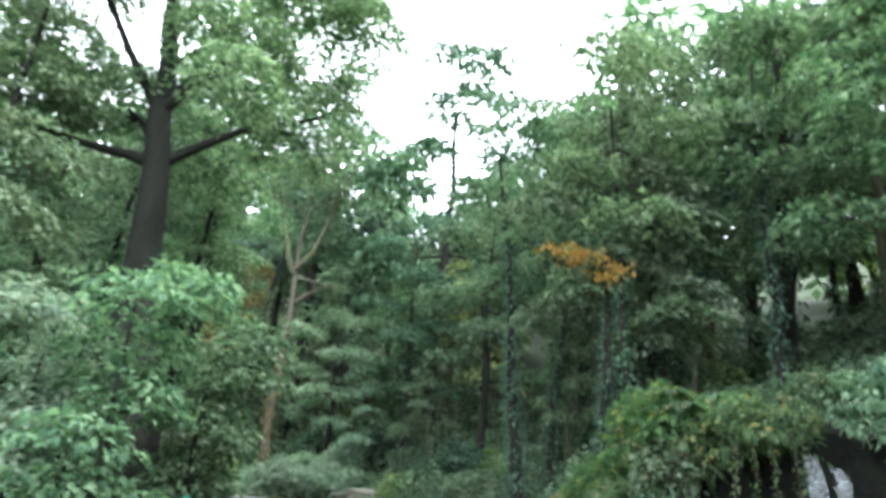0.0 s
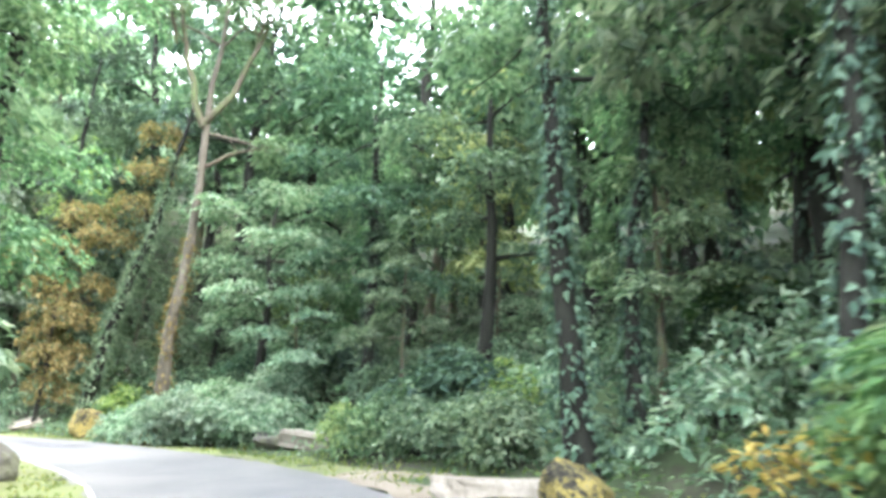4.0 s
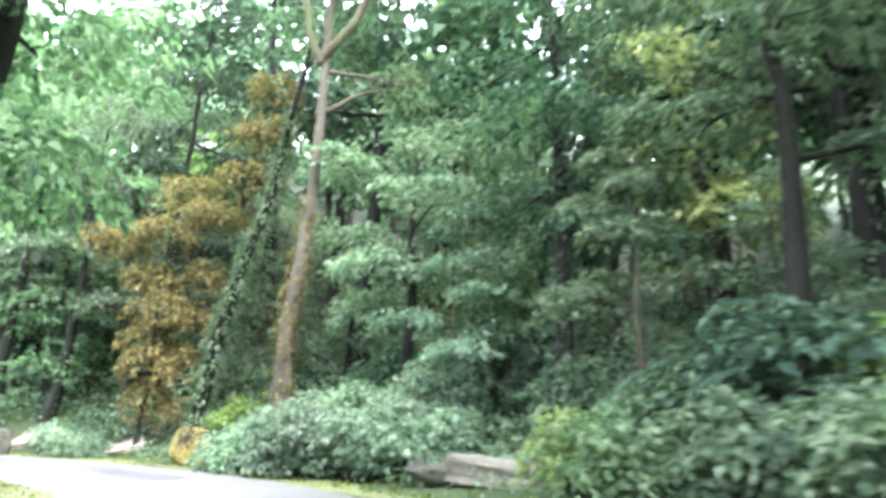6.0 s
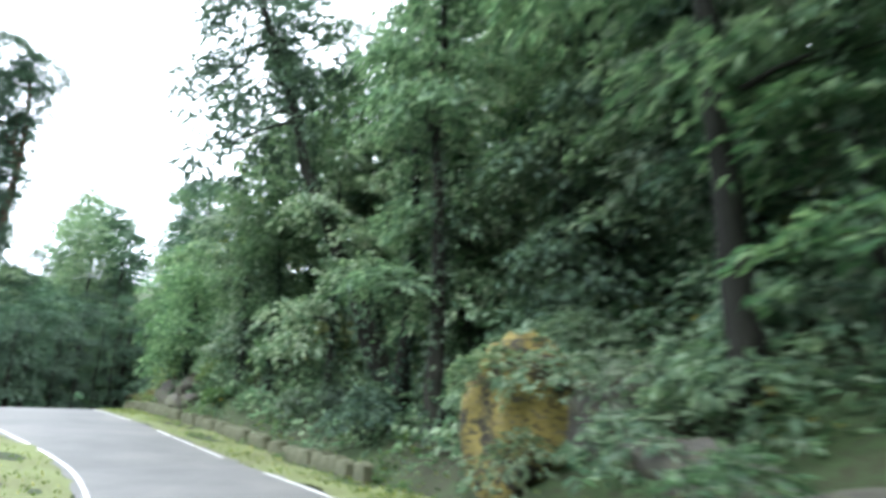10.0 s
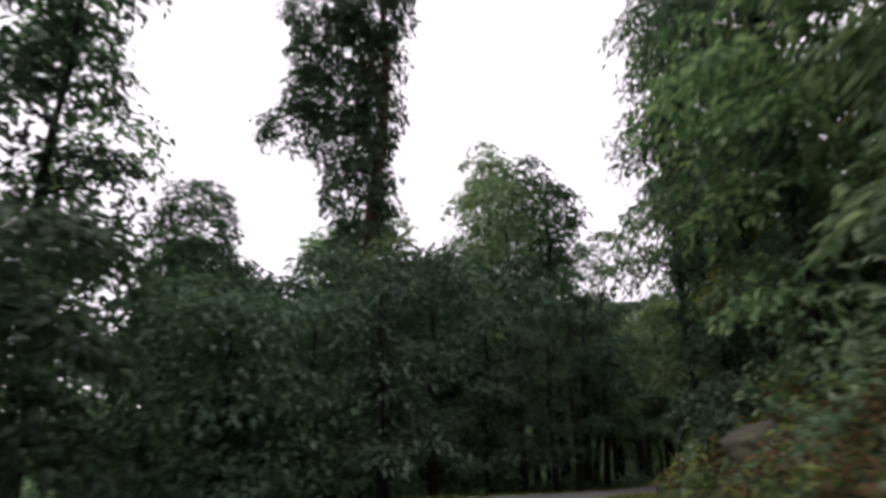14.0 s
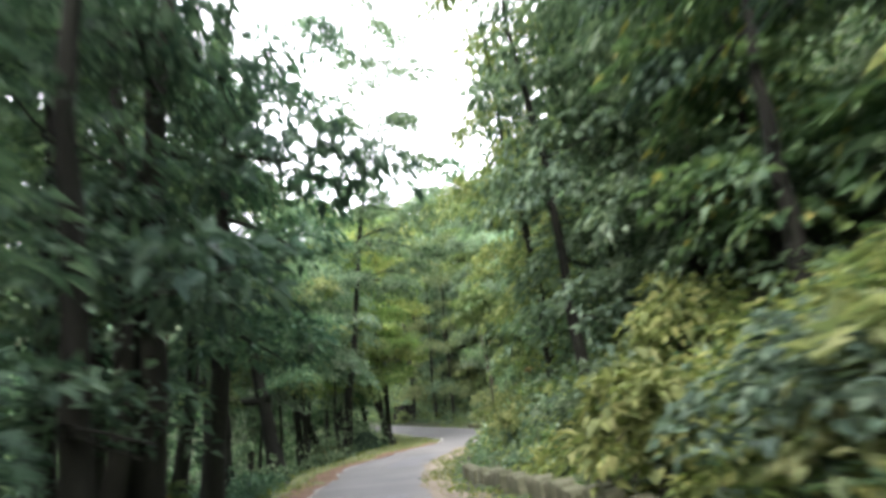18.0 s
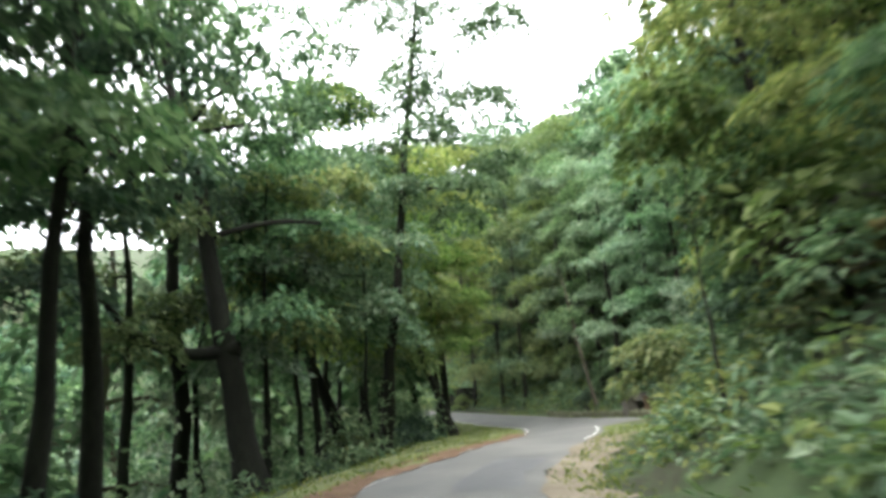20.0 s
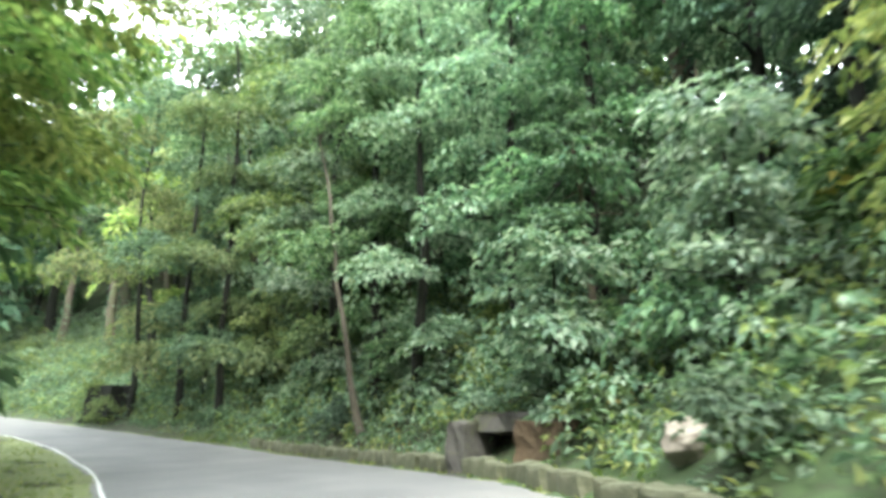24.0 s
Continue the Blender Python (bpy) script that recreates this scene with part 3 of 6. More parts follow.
for k, (p, q) in enumerate((((-33, 44), (-38, 43.6)), ((-41, 43), (-47, 41.4)), ((-50, 40.7), (-58, 39.4)), ((-78, 40), (-99, 46)), ((-126, 59.6), (-135, 65.9)))):
    strip("edge_line_right", PAINT, station(*p), station(*q), lambda s: HALF(s) - 0.25, lambda s: HALF(s) - 0.16, paint_lift, "broken worn white painted edge line", "road line", 3)
for p, q, a, b in (((-100.5, 46.3), (-104, 47.6), -1.4, 1.2), ((-13.5, 39.4), (-17, 41.4), 0.1, 1.3), ((-116, 52.3), (-121, 55.5), 0.2, 1.7), ((-2, 24), (-3.5, 28), -0.4, 1.0)):
    strip("asphalt_patch", PATCH, station(*p), station(*q), lambda s: a + 0 * s, lambda s: b + 0 * s, lambda s, d: crown_lift(s, d) + 0.004, "darker patch of newer asphalt", "road patch", 7, 0.1)
strip("road_apron", ASPHALT, station(-133, 64.8), SE, lambda s: HALF(s) - 0.15, lambda s: HALF(s) - 0.15 + (VERGE_R(s) - 0.55) * np.clip((s - station(-133, 64.8)) / 7.0, 0.02, 1), lambda s, d: 0.036 + 0 * s, "widened worn asphalt at the bend", "road", 7, 0.12)
flat_lift = lambda s, d: 0.02 + 0.02 * np.sin(s * 1.3 + d * 2) + 0.02 * np.cos(d * 3.1 - s * 0.6)
strip("gravel_shoulder", GRAVEL, S0, station(-5, 31), lambda s: HALF(s) - 0.1, lambda s: HALF(s) + np.minimum(VERGE_R(s), 2.9), flat_lift, "brown gravel and dirt shoulder", "shoulder", 7, 0.25)
strip("gravel_shoulder", GRAVEL, station(-96, 45), station(-128, 61), lambda s: HALF(s) - 0.1, lambda s: HALF(s) + 0.6 * VERGE_R(s), flat_lift, "brown gravel and dirt shoulder", "shoulder", 7, 0.25)
strip("leaf_litter", LITTER, station(-106, 48.2), station(-133, 64.6), lambda s: -HALF(s) - 0.9, lambda s: -HALF(s) + 0.25, lambda s, d: 0.046 + 0.01 * np.sin(s * 3 + d * 4), "fallen red-brown leaves along the road edge", "leaf litter", 5, 0.2)
strip("grass_verge", VERGE, station(-5, 31), station(-96, 45), lambda s: HALF(s) - 0.08, lambda s: HALF(s) + VERGE_R(s), flat_lift, "short yellow-green grass verge", "verge", 7, 0.3)
strip("grass_verge", VERGE, station(-128, 61), S1 - 40, lambda s: HALF(s) + np.where(s > station(-141, 68.5), VERGE_R(s) - 0.75, -0.08), lambda s: HALF(s) + VERGE_R(s), lambda s, d: flat_lift(s, d) * 0.45, "short yellow-green grass verge", "verge", 7, 0.3)
strip("grass_verge", VERGE, S0, S1 - 40, lambda s: -HALF(s) - VERGE_L(s), lambda s: -HALF(s) + 0.08, flat_lift, "short yellow-green grass verge", "verge", 9, 0.15)


def scatter_along(rng, n, s0, s1, d0, d1):
    """Random places beside the road: n of them, between offsets from the road's edge (negative: on its left)."""
    s = rng.uniform(s0, s1, n)
    i = np.searchsorted(ALONG, s).clip(0, len(MID) - 1)
    d = d0(s) + (d1(s) - d0(s)) * rng.uniform(0, 1, n)
    xy = MID[i] + RIGHT[i] * d[:, None] + AHEAD[i] * rng.uniform(-0.3, 0.3, (n, 1))
    return xy[:, 0], xy[:, 1]


def grass_field(name, seed, n, s0, s1, d0, d1, length, label, mat):
    rng = np.random.default_rng(seed)
    x, y = scatter_along(rng, n, s0, s1, d0, d1)
    keep = soft_noise(x, y, 0.63, 1.0) * 0.6 + rng.normal(0, 0.8, n) > -0.35
    x, y = x[keep], y[keep]
    n = len(x)
    z = land(x, y)
    a = rng.uniform(0, 2 * np.pi, n)
    way = unit(np.stack([np.cos(a) * 0.6, np.sin(a) * 0.6, np.ones(n)], 1) + rng.normal(0, 0.25, (n, 3)))
    up = np.stack([-np.sin(a), np.cos(a), 0 * a], 1)
    ln = length * rng.uniform(0.5, 1.5, n)
    V, F = kite_leaves(np.stack([x, y, z], 1), way, np.cross(way, up), ln, ln * 0.16 + 0.015, 0.1, 0.3)
    tagged(new(name, mesh_from(name, V, F, mat, False)), label, "grass", kind="stuff")


CLEARINGS = ((4.4, 19.6, 2.4), (5.6, 21.4, 1.6), (-14.7, 46.1, 1.1), (-24.2, 49.1, 1.4), (-18.8, 48.2, 0.9), (8.4, 13.6, 1.7), (8.9, 15.0, 1.5), (6.4, 11.2, 1.2), (7.2, 12.2, 1.5), (5.4, 9.9, 1.0), (6.6, 12.6, 2.2), (6.2, 15.6, 2.6), (7.6, 14.0, 2.6), (5.0, 14.5, 1.6), (-109.6, 56.2, 0.8), (-141.0, 75.0, 1.9), (-130.2, 70.2, 0.9), (-135.1, 73.2, 0.9), (-31.6, 48.2, 0.9), (-66.0, 43.6, 1.5), (-1.5, 28.6, 1.2), (2.2, 26.6, 1.2))


def clear_of(x, y):
    """Which places lie outside the bare spots kept open before rocks and inlets."""
    ok = np.ones(len(x), bool)
    for cx, cy, r in CLEARINGS:
        ok &= (x - cx) ** 2 + (y - cy) ** 2 > r * r
    return ok


SA, SB = station(0, 4), station(-172, 73.5)
grass_field("grass", 11, 26000, SA, SB, lambda s: HALF(s) + np.where(s > station(-132, 64), VERGE_R(s) - 0.6, 0.05), lambda s: HALF(s) + VERGE_R(s) + 0.5, 0.13, "short mown-looking grass on the road verge", GRASS)
grass_field("grass", 12, 26000, SA, SB, lambda s: -HALF(s) - VERGE_L(s) - 1.5, lambda s: -HALF(s) - 0.05, 0.13, "short grass on the outer road verge", GRASS)

# ---- low planting that nobody could count: the green cover of the slopes ----
def slope_cover(name, seed, n, s0, s1, d0, d1, radius, leaves, length, label, mat, lift=0.25):
    rng = np.random.default_rng(seed)
    x, y = scatter_along(rng, n, s0, s1, d0, d1)
    keep = (soft_noise(x, y, 0.55, seed) + rng.normal(0, 0.5, n) > -0.45) & clear_of(x, y)
    x, y = x[keep], y[keep]
    z = land(x, y) + lift * rng.uniform(0.2, 1.6, len(x))
    c = np.stack([x, y, z], 1)
    o = unit(rng.normal(0, 0.5, c.shape) + np.array([0, 0, 0.3]))
    V, F = sprays(rng, c, o, radius * rng.uniform(0.6, 1.4, len(c)), leaves, length, 0.9, 0.45)
    tagged(new(name, mesh_from(name, V, F, mat, False)), label, "undergrowth", kind="stuff")


edge_r = lambda s: HALF(s) + VERGE_R(s)
slope_cover("undergrowth", 21, 3300, SA, SE, lambda s: edge_r(s) + 0.3, lambda s: edge_r(s) + 11, 0.5, 22, 0.17, "dense green ground plants on the cut slope", LEAF)
slope_cover("undergrowth", 22, 2900, SA, SE, lambda s: edge_r(s) + 0.3, lambda s: edge_r(s) + 5, 0.42, 22, 0.15, "pale young plants at the foot of the slope", LEAF_PALE)
slope_cover("undergrowth", 23, 1500, SA, SB, lambda s: edge_r(s) - 0.1, lambda s: edge_r(s) + 8, 0.5, 26, 0.20, "yellowish ferns on the cut slope", LEAF_FERN)
slope_cover("undergrowth", 24, 2600, SA, SE, lambda s: -HALF(s) - VERGE_L(s) - 12, lambda s: -HALF(s) - VERGE_L(s) - 0.2, 0.55, 20, 0.18, "dark ground plants on the falling slope", LEAF_DARK)

slope_cover("undergrowth", 25, 700, station(-57, 39.5), station(-82, 40.4), lambda s: edge_r(s) + 0.3, lambda s: edge_r(s) + 3.0, 0.45, 22, 0.17, "yellow-brown grasses and herbs on the bank", LEAF_RUST)
slope_cover("undergrowth", 26, 900, station(-57, 39.5), station(-104, 47.6), lambda s: edge_r(s) + 0.3, lambda s: edge_r(s) + 3.5, 0.5, 22, 0.2, "yellow-green plants on the bank", LEAF_YELLOW)
slope_cover("undergrowth", 29, 700, station(-85, 41.5), station(-101, 46.6), lambda s: edge_r(s) + 0.3, lambda s: edge_r(s) + 3.0, 0.42, 24, 0.2, "low yellow-green plants beside the drain", LEAF_YELLOW, 0.25)
slope_cover("undergrowth", 27, 420, station(0, 8.5), station(-1, 20), lambda s: HALF(s) + 1.7, lambda s: edge_r(s) + 0.5, 0.4, 20, 0.16, "low green plants before the wet rock", LEAF, 0.12)
slope_cover("undergrowth", 28, 140, station(0, 8.5), station(-1, 20), lambda s: HALF(s) + 1.9, lambda s: edge_r(s) + 0.5, 0.45, 22, 0.2, "ferns before the wet rock", LEAF_FERN, 0.2)


def thicket(name, seed, n, s0, s1, d0, d1, tall, radius, leaves, length, label, mat):
    """A lumpy wall of shrubs and creepers over the slope: leafy sprays through the outer part of its height."""
    rng = np.random.default_rng(seed)
    x, y = scatter_along(rng, n, s0, s1, d0, d1)
    ok = clear_of(x, y)
    x, y = x[ok], y[ok]
    n = len(x)
    _, dd = road_frame(x, y)
    lump = 0.5 + 0.5 * soft_noise(x, y, 0.75, seed) + 0.3 * soft_noise(x, y, 0.23, seed + 3)
    h = tall(x, y, dd) * np.clip(lump, 0.12, 1.3)
    z = land(x, y) + h * np.sqrt(rng.uniform(0.05, 1, n))
    c = np.stack([x, y, z], 1)
    o = unit(rng.normal(0, 0.7, c.shape) + np.array([0, 0, 0.2]))
    V, F = sprays(rng, c, o, radius * rng.uniform(0.6, 1.4, n), leaves - 4, length * 1.1, 0.8, 0.52)
    tagged(new(name, mesh_from(name, V, F, mat, False)), label, "undergrowth", kind="stuff")


past_r = lambda x, y, d: (0.5 + 2.2 * np.clip((np.abs(d) - 4.5) / 3.0, 0, 1)) * np.where((x < -83) & (x > -99) & (np.abs(d) < 8.5), 0.42, 1.0)
past_l = lambda x, y, d: 0.5 + 3.6 * np.clip((np.abs(d) - 3.5) / 4.5, 0, 1)
thicket("thicket", 61, 7600, SA, SE, lambda s: edge_r(s) + 0.8, lambda s: edge_r(s) + 14, past_r, 0.55, 18, 0.23, "tangled green shrubs and creepers on the slope", LEAF)
for seed, n, s0, s1 in ((62, 2000, SA, station(-84, 41)), (69, 1450, station(-99, 46), SE)):
    thicket("thicket", seed, n, s0, s1, lambda s: edge_r(s) + 0.8, lambda s: edge_r(s) + 8, past_r, 0.5, 18, 0.23, "pale leafy shrubs along the foot of the slope", LEAF_PALE)
thicket("thicket", 63, 2000, station(-84, 41), SE, lambda s: edge_r(s) + 0.8, lambda s: edge_r(s) + 12, past_r, 0.5, 18, 0.23, "yellow-green leafy shrubs on the slope", LEAF_YELLOW)
# Backlighting of these shrubs is put into the dark leaf colour.
thicket("thicket", 64, 2900, station(-66, 39), station(-114, 51.5), lambda s: -HALF(s) - VERGE_L(s) - 14, lambda s: -HALF(s) - VERGE_L(s) - 0.6, past_l, 0.6, 18, 0.23, "tangled shrubs on the falling slope, coloured dark as if backlit", LEAF_DARK)

thicket("thicket", 65, 2400, station(-0.5, 18), station(-30, 44), lambda s: edge_r(s) + 5, lambda s: edge_r(s) + 34, past_r, 0.9, 15, 0.40, "leafy shrubs under the trees of the bend", LEAF)
thicket("thicket", 68, 2300, station(-114, 51.5), SE, lambda s: -HALF(s) - VERGE_L(s) - 14, lambda s: -HALF(s) - VERGE_L(s) - 0.6, past_l, 0.6, 18, 0.23, "tangled green shrubs on the falling slope", LEAF)
thicket("thicket", 66, 1500, station(-136, 66.4), SE, lambda s: edge_r(s) + 1.0, lambda s: edge_r(s) + 15, lambda x, y, d: 1.0 + 3.2 * np.clip((np.abs(d) - 8) / 6.0, 0, 1), 0.8, 16, 0.30, "leafy shrubs under the hillside trees", LEAF)
thicket("thicket", 67, 2600, station(-112, 50.6), SE, lambda s: edge_r(s) + 0.4, lambda s: edge_r(s) + 9, lambda x, y, d: 0.9 + 2.4 * np.clip((np.abs(d) - 6) / 5.0, 0, 1), 0.5, 16, 0.2, "pale yellow-green shrubs at the foot of the hillside", LEAF_YELLOW)

# ---- forest: tree kinds, built once and planted many times ----
def spread_blobs(rng, n, height, low, wide, r0, r1, squash=0.7):
    out = []
    for k in range(n):
        u = (k + rng.uniform(0, 1)) / n
        z = height * (low + (1 - low) * u)
        a = k * 2.4 + rng.uniform(-0.5, 0.5)
        reach = wide * (1 - 0.65 * u**2) * rng.uniform(0.45, 1.0)
        r = rng.uniform(r0, r1) * (1 - 0.3 * u)
        out.append((math.cos(a) * reach, math.sin(a) * reach, z, r, r, r * squash))
    return out


FAR_AWAY = (0, 0, -400)
KINDS = []
for k, (h, low, wide, n, r0, r1, squash, leaf, bark, label) in enumerate((
        (15, 0.30, 3.4, 10, 1.5, 2.3, 0.55, LEAF, BARK_MOSS, "tall broad-leaved forest tree with layered green boughs"),
        (18, 0.34, 3.0, 10, 1.5, 2.2, 0.75, LEAF_DARK, BARK, "tall dark forest tree with a dense crown"),
        (13, 0.22, 3.2, 10, 1.4, 2.1, 0.45, LEAF_PALE, BARK_MOSS, "forest tree with flat layers of pale leaves"),
        (12, 0.25, 2.6, 9, 1.3, 1.9, 0.7, LEAF_YELLOW, BARK, "forest tree with yellow-green leaves coloured as if sunlit"),
        (16, 0.25, 2.4, 10, 1.3, 1.9, 0.9, LEAF, BARK, "slim forest tree hung with climbing leaves"))):
    rk = np.random.default_rng(100 + k)
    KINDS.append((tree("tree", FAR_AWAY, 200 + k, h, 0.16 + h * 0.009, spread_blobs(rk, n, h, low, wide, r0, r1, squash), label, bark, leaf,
                       lean=(rk.uniform(-0.8, 0.8), rk.uniform(-0.8, 0.8)), ivy=260 if k in (0, 4) else 0, ivy_leaf=LEAF_DARK,
                       crown=dict(spray_r=0.72, density=0.34, leaves=17, length=0.42, flat=1.0, ratio=0.5), group="forest trees"), h))

FAR_KINDS = []
for k, (h, leaf) in enumerate(((20, LEAF), (23, LEAF_DARK), (18, LEAF_PALE))):
    rk = np.random.default_rng(120 + k)
    bl = spread_blobs(rk, 11, h, 0.12, 4.2, 2.0, 2.9, 0.7)
    FAR_KINDS.append(([sprays(rk, *blob_sprays(rk, bl, 1.1, 0.32), 1.1, 8, 1.05, 0.75, 0.5), tubes([limb(rk, (0, 0, -1), (0.5, 0.3, h * 0.85), 0.32, 0.08, 8)], 6), leaf, [], []], h))

BUSHES = []
for k, (r, leaf, length, label) in enumerate(((1.2, LEAF, 0.20, "dense dark green roadside bush"), (1.0, LEAF_PALE, 0.22, "pale green broad-leaved roadside bush"),
                                              (1.3, LEAF_DARK, 0.20, "dark green shrub under the trees"), (0.9, LEAF_FERN, 0.24, "clump of yellow-green ferns"), (1.1, LEAF_YELLOW, 0.2, "yellow-green leafy roadside bush"))):
    rk = np.random.default_rng(150 + k)
    ob = thing("bush", FAR_AWAY, label, "bush", "roadside bushes")
    bl = [(rk.uniform(-0.5, 0.5) * r, rk.uniform(-0.5, 0.5) * r, r * rk.uniform(0.45, 1.0), r * 0.75, r * 0.75, r * 0.6) for _ in range(3)]
    for q in bl:
        part("stem", mesh_from("stem", *tubes([limb(rk, (0, 0, -0.3), (q[0], q[1], q[2] + 0.2), 0.035, 0.01, 5)], 5), BARK), ob)
    part("foliage", foliage("foliage", rk, bl, leaf, spray_r=0.42, density=0.36, leaves=15, length=length * 1.12, shell=0.4, ratio=0.5), ob)
    BUSHES.append(ob)



def plant(kind, x, y, size, rng, z=None, tilt=5.0, force=False):
    m = pose(x, y, (floor_z(x, y) if z is None else z), rng.uniform(-tilt, tilt), rng.uniform(-tilt, tilt), rng.uniform(0, 360)) @ Matrix.Diagonal((size * rng.uniform(0.9, 1.1), size * rng.uniform(0.9, 1.1), size, 1))
    if isinstance(kind, list):
        t = np.array(m)
        for arrays, (v, _) in zip(kind[3:], kind[:2]):
            arrays.append((v @ t[:3, :3].T + t[:3, 3]).astype(np.float32))
        return None
    return copy_thing(kind, m)


# ---- things of the first bend ----
def at_ground(x, y, dz=0.0):
    return (x, y, floor_z(x, y) + dz)


FINE = dict(spray_r=0.62, density=0.38, leaves=20, length=0.29, flat=1.1, ratio=0.5)
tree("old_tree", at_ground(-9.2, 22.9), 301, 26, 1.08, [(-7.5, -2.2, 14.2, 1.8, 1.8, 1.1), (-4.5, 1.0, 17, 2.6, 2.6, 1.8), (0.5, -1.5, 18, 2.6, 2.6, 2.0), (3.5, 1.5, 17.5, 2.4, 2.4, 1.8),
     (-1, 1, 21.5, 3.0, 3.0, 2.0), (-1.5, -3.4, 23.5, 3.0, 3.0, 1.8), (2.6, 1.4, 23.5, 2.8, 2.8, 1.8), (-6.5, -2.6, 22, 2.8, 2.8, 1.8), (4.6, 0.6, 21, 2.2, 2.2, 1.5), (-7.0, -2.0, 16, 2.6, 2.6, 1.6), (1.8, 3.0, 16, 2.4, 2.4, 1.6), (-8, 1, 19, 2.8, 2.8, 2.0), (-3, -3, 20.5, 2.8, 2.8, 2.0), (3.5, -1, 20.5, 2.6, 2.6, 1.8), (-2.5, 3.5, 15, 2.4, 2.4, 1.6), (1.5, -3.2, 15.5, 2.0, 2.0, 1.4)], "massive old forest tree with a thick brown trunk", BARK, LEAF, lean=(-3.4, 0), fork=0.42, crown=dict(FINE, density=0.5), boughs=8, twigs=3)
for k, (x, y, h, leaf) in enumerate(((-7.8, 16.6, 8.0, LEAF), (-7.0, 20.6, 6.6, LEAF), (-10.5, 17.8, 9.0, LEAF_PALE), (-12.5, 13.5, 7.5, LEAF), (-9.3, 26.0, 5.0, LEAF_PALE), (-13.5, 19.5, 9.0, LEAF_DARK), (-17, 27, 13, LEAF), (-19.5, 20, 15, LEAF_DARK), (-14.8, 28.5, 8, LEAF), (-15.5, 23.5, 17, LEAF), (-21, 25.5, 19, LEAF_PALE), (-24.5, 28.5, 18, LEAF), (-18, 31.5, 11, LEAF), (-22.5, 33.0, 9, LEAF_PALE), (-11.8, 30.0, 23, LEAF), (-15.5, 31.0, 25, LEAF_DARK), (-19.5, 30.0, 24, LEAF), (-13.5, 26.0, 22, LEAF_PALE), (-15.0, 19.5, 27, LEAF), (-19.5, 23.0, 30, LEAF_DARK), (-23.5, 22.0, 29, LEAF), (-13.0, 33.5, 30, LEAF), (-18.0, 17.0, 26, LEAF))):
    rk = np.random.default_rng(320 + k)
    tree("young_tree", at_ground(x, y), 330 + k, h, 0.10 + 0.008 * h, [(rk.uniform(-1.2, 1.2), rk.uniform(-1.2, 1.2), h * u, 1.0 + 0.06 * h, 1.0 + 0.06 * h, 0.75 + 0.02 * h) for u in (0.2, 0.3, 0.42, 0.52, 0.62, 0.72, 0.82, 0.92)],
         "leafy young tree with foliage down to the ground", BARK, leaf, crown=FINE, boughs=4, group="young trees beside the road")

# the pale-barked tree, the leaning tree behind it and the rust-leaved shrub tree
pz = floor_z(-11.3, 44.9)
pale = tree("pale_tree", (-11.3, 44.9, pz), 351, 33 - pz, 0.31, [(-2.2, -1.2, 20.5 - pz, 1.8, 1.8, 1.2), (2.2, -0.6, 21 - pz, 1.9, 1.9, 1.3), (0.4, 1.0, 23.5 - pz, 2.0, 2.0, 1.5), (3.4, 0.4, 14.2 - pz, 1.0, 1.0, 0.5), (-3.2, 0.3, 24 - pz, 1.8, 1.8, 1.3),
     (2.5, -1.5, 25 - pz, 1.8, 1.8, 1.3), (-2.6, -1.5, 27 - pz, 2.4, 2.4, 1.6), (1.2, 0.6, 28.5 - pz, 2.4, 2.4, 1.6), (3.2, -1.0, 31 - pz, 2.4, 2.4, 1.7), (-1.2, 0.2, 32 - pz, 2.6, 2.6, 1.8), (0.6, -1.6, 35 - pz, 2.6, 2.6, 1.8), (-3.4, -0.6, 30 - pz, 2.0, 2.0, 1.4)], "tall forked tree with pale bark and climbing leaves at its foot", BARK_PALE, LEAF, lean=(0.3, 0.2), fork=0.5, trunk_top=27 - pz, crown=FINE, ivy=500, ivy_leaf=LEAF_RUST, root=5, boughs=12, thick=0.7, twigs=3)
rp = np.random.default_rng(354)
for start, end, r0, r1, bend in (((0.1, 0.05, 15.2), (-2.2, -0.6, 22.5), 0.19, 0.07, 0.07), ((0.1, 0.05, 15.4), (2.9, 0.4, 22.0), 0.2, 0.08, 0.05), ((0.1, 0.05, 13.0), (3.0, 1.6, 14.9), 0.13, 0.03, 0.07), ((-1.7, -0.4, 19.5), (-3.4, -0.4, 25), 0.1, 0.02, 0.05), ((2.2, 0.2, 20.5), (4.2, -0.6, 25.5), 0.1, 0.02, 0.06)):
    a0, b0 = np.array(start) - (0, 0, pz), np.array(end) - (0, 0, pz)
    main = limb(rp, a0, b0, r0, r1, 9, 0.09, bend)
    off = [limb(rp, main[k, :3], main[k, :3] + rp.normal(0, 1.3, 3) + (0, 0, 0.8), main[k, 3] * 0.5, 0.012, 5, 0.1) for k in (4, 5, 6, 7)]
    part("limb", mesh_from("limb", *tubes([main] + off, 8), BARK_MOSS), pale, "dark mossy limb")
lz = floor_z(-16.4, 48.9)
tree("leaning_tree", (-16.4, 48.9, lz), 352, 18, 0.32, [(4.2, -1.0, 16.5, 1.9, 1.9, 1.2), (5.6, -1.4, 19, 2.2, 2.2, 1.5), (2.2, 0.5, 18.5, 1.9, 1.9, 1.3)], "dark leaning tree clad in climbing plants", BARK, LEAF, lean=(3.9, -2.2), trunk_top=16.5, fork=0.8, crown=FINE, ivy=2200, ivy_leaf=LEAF, boughs=3)
rz = floor_z(-18.4, 48.2)
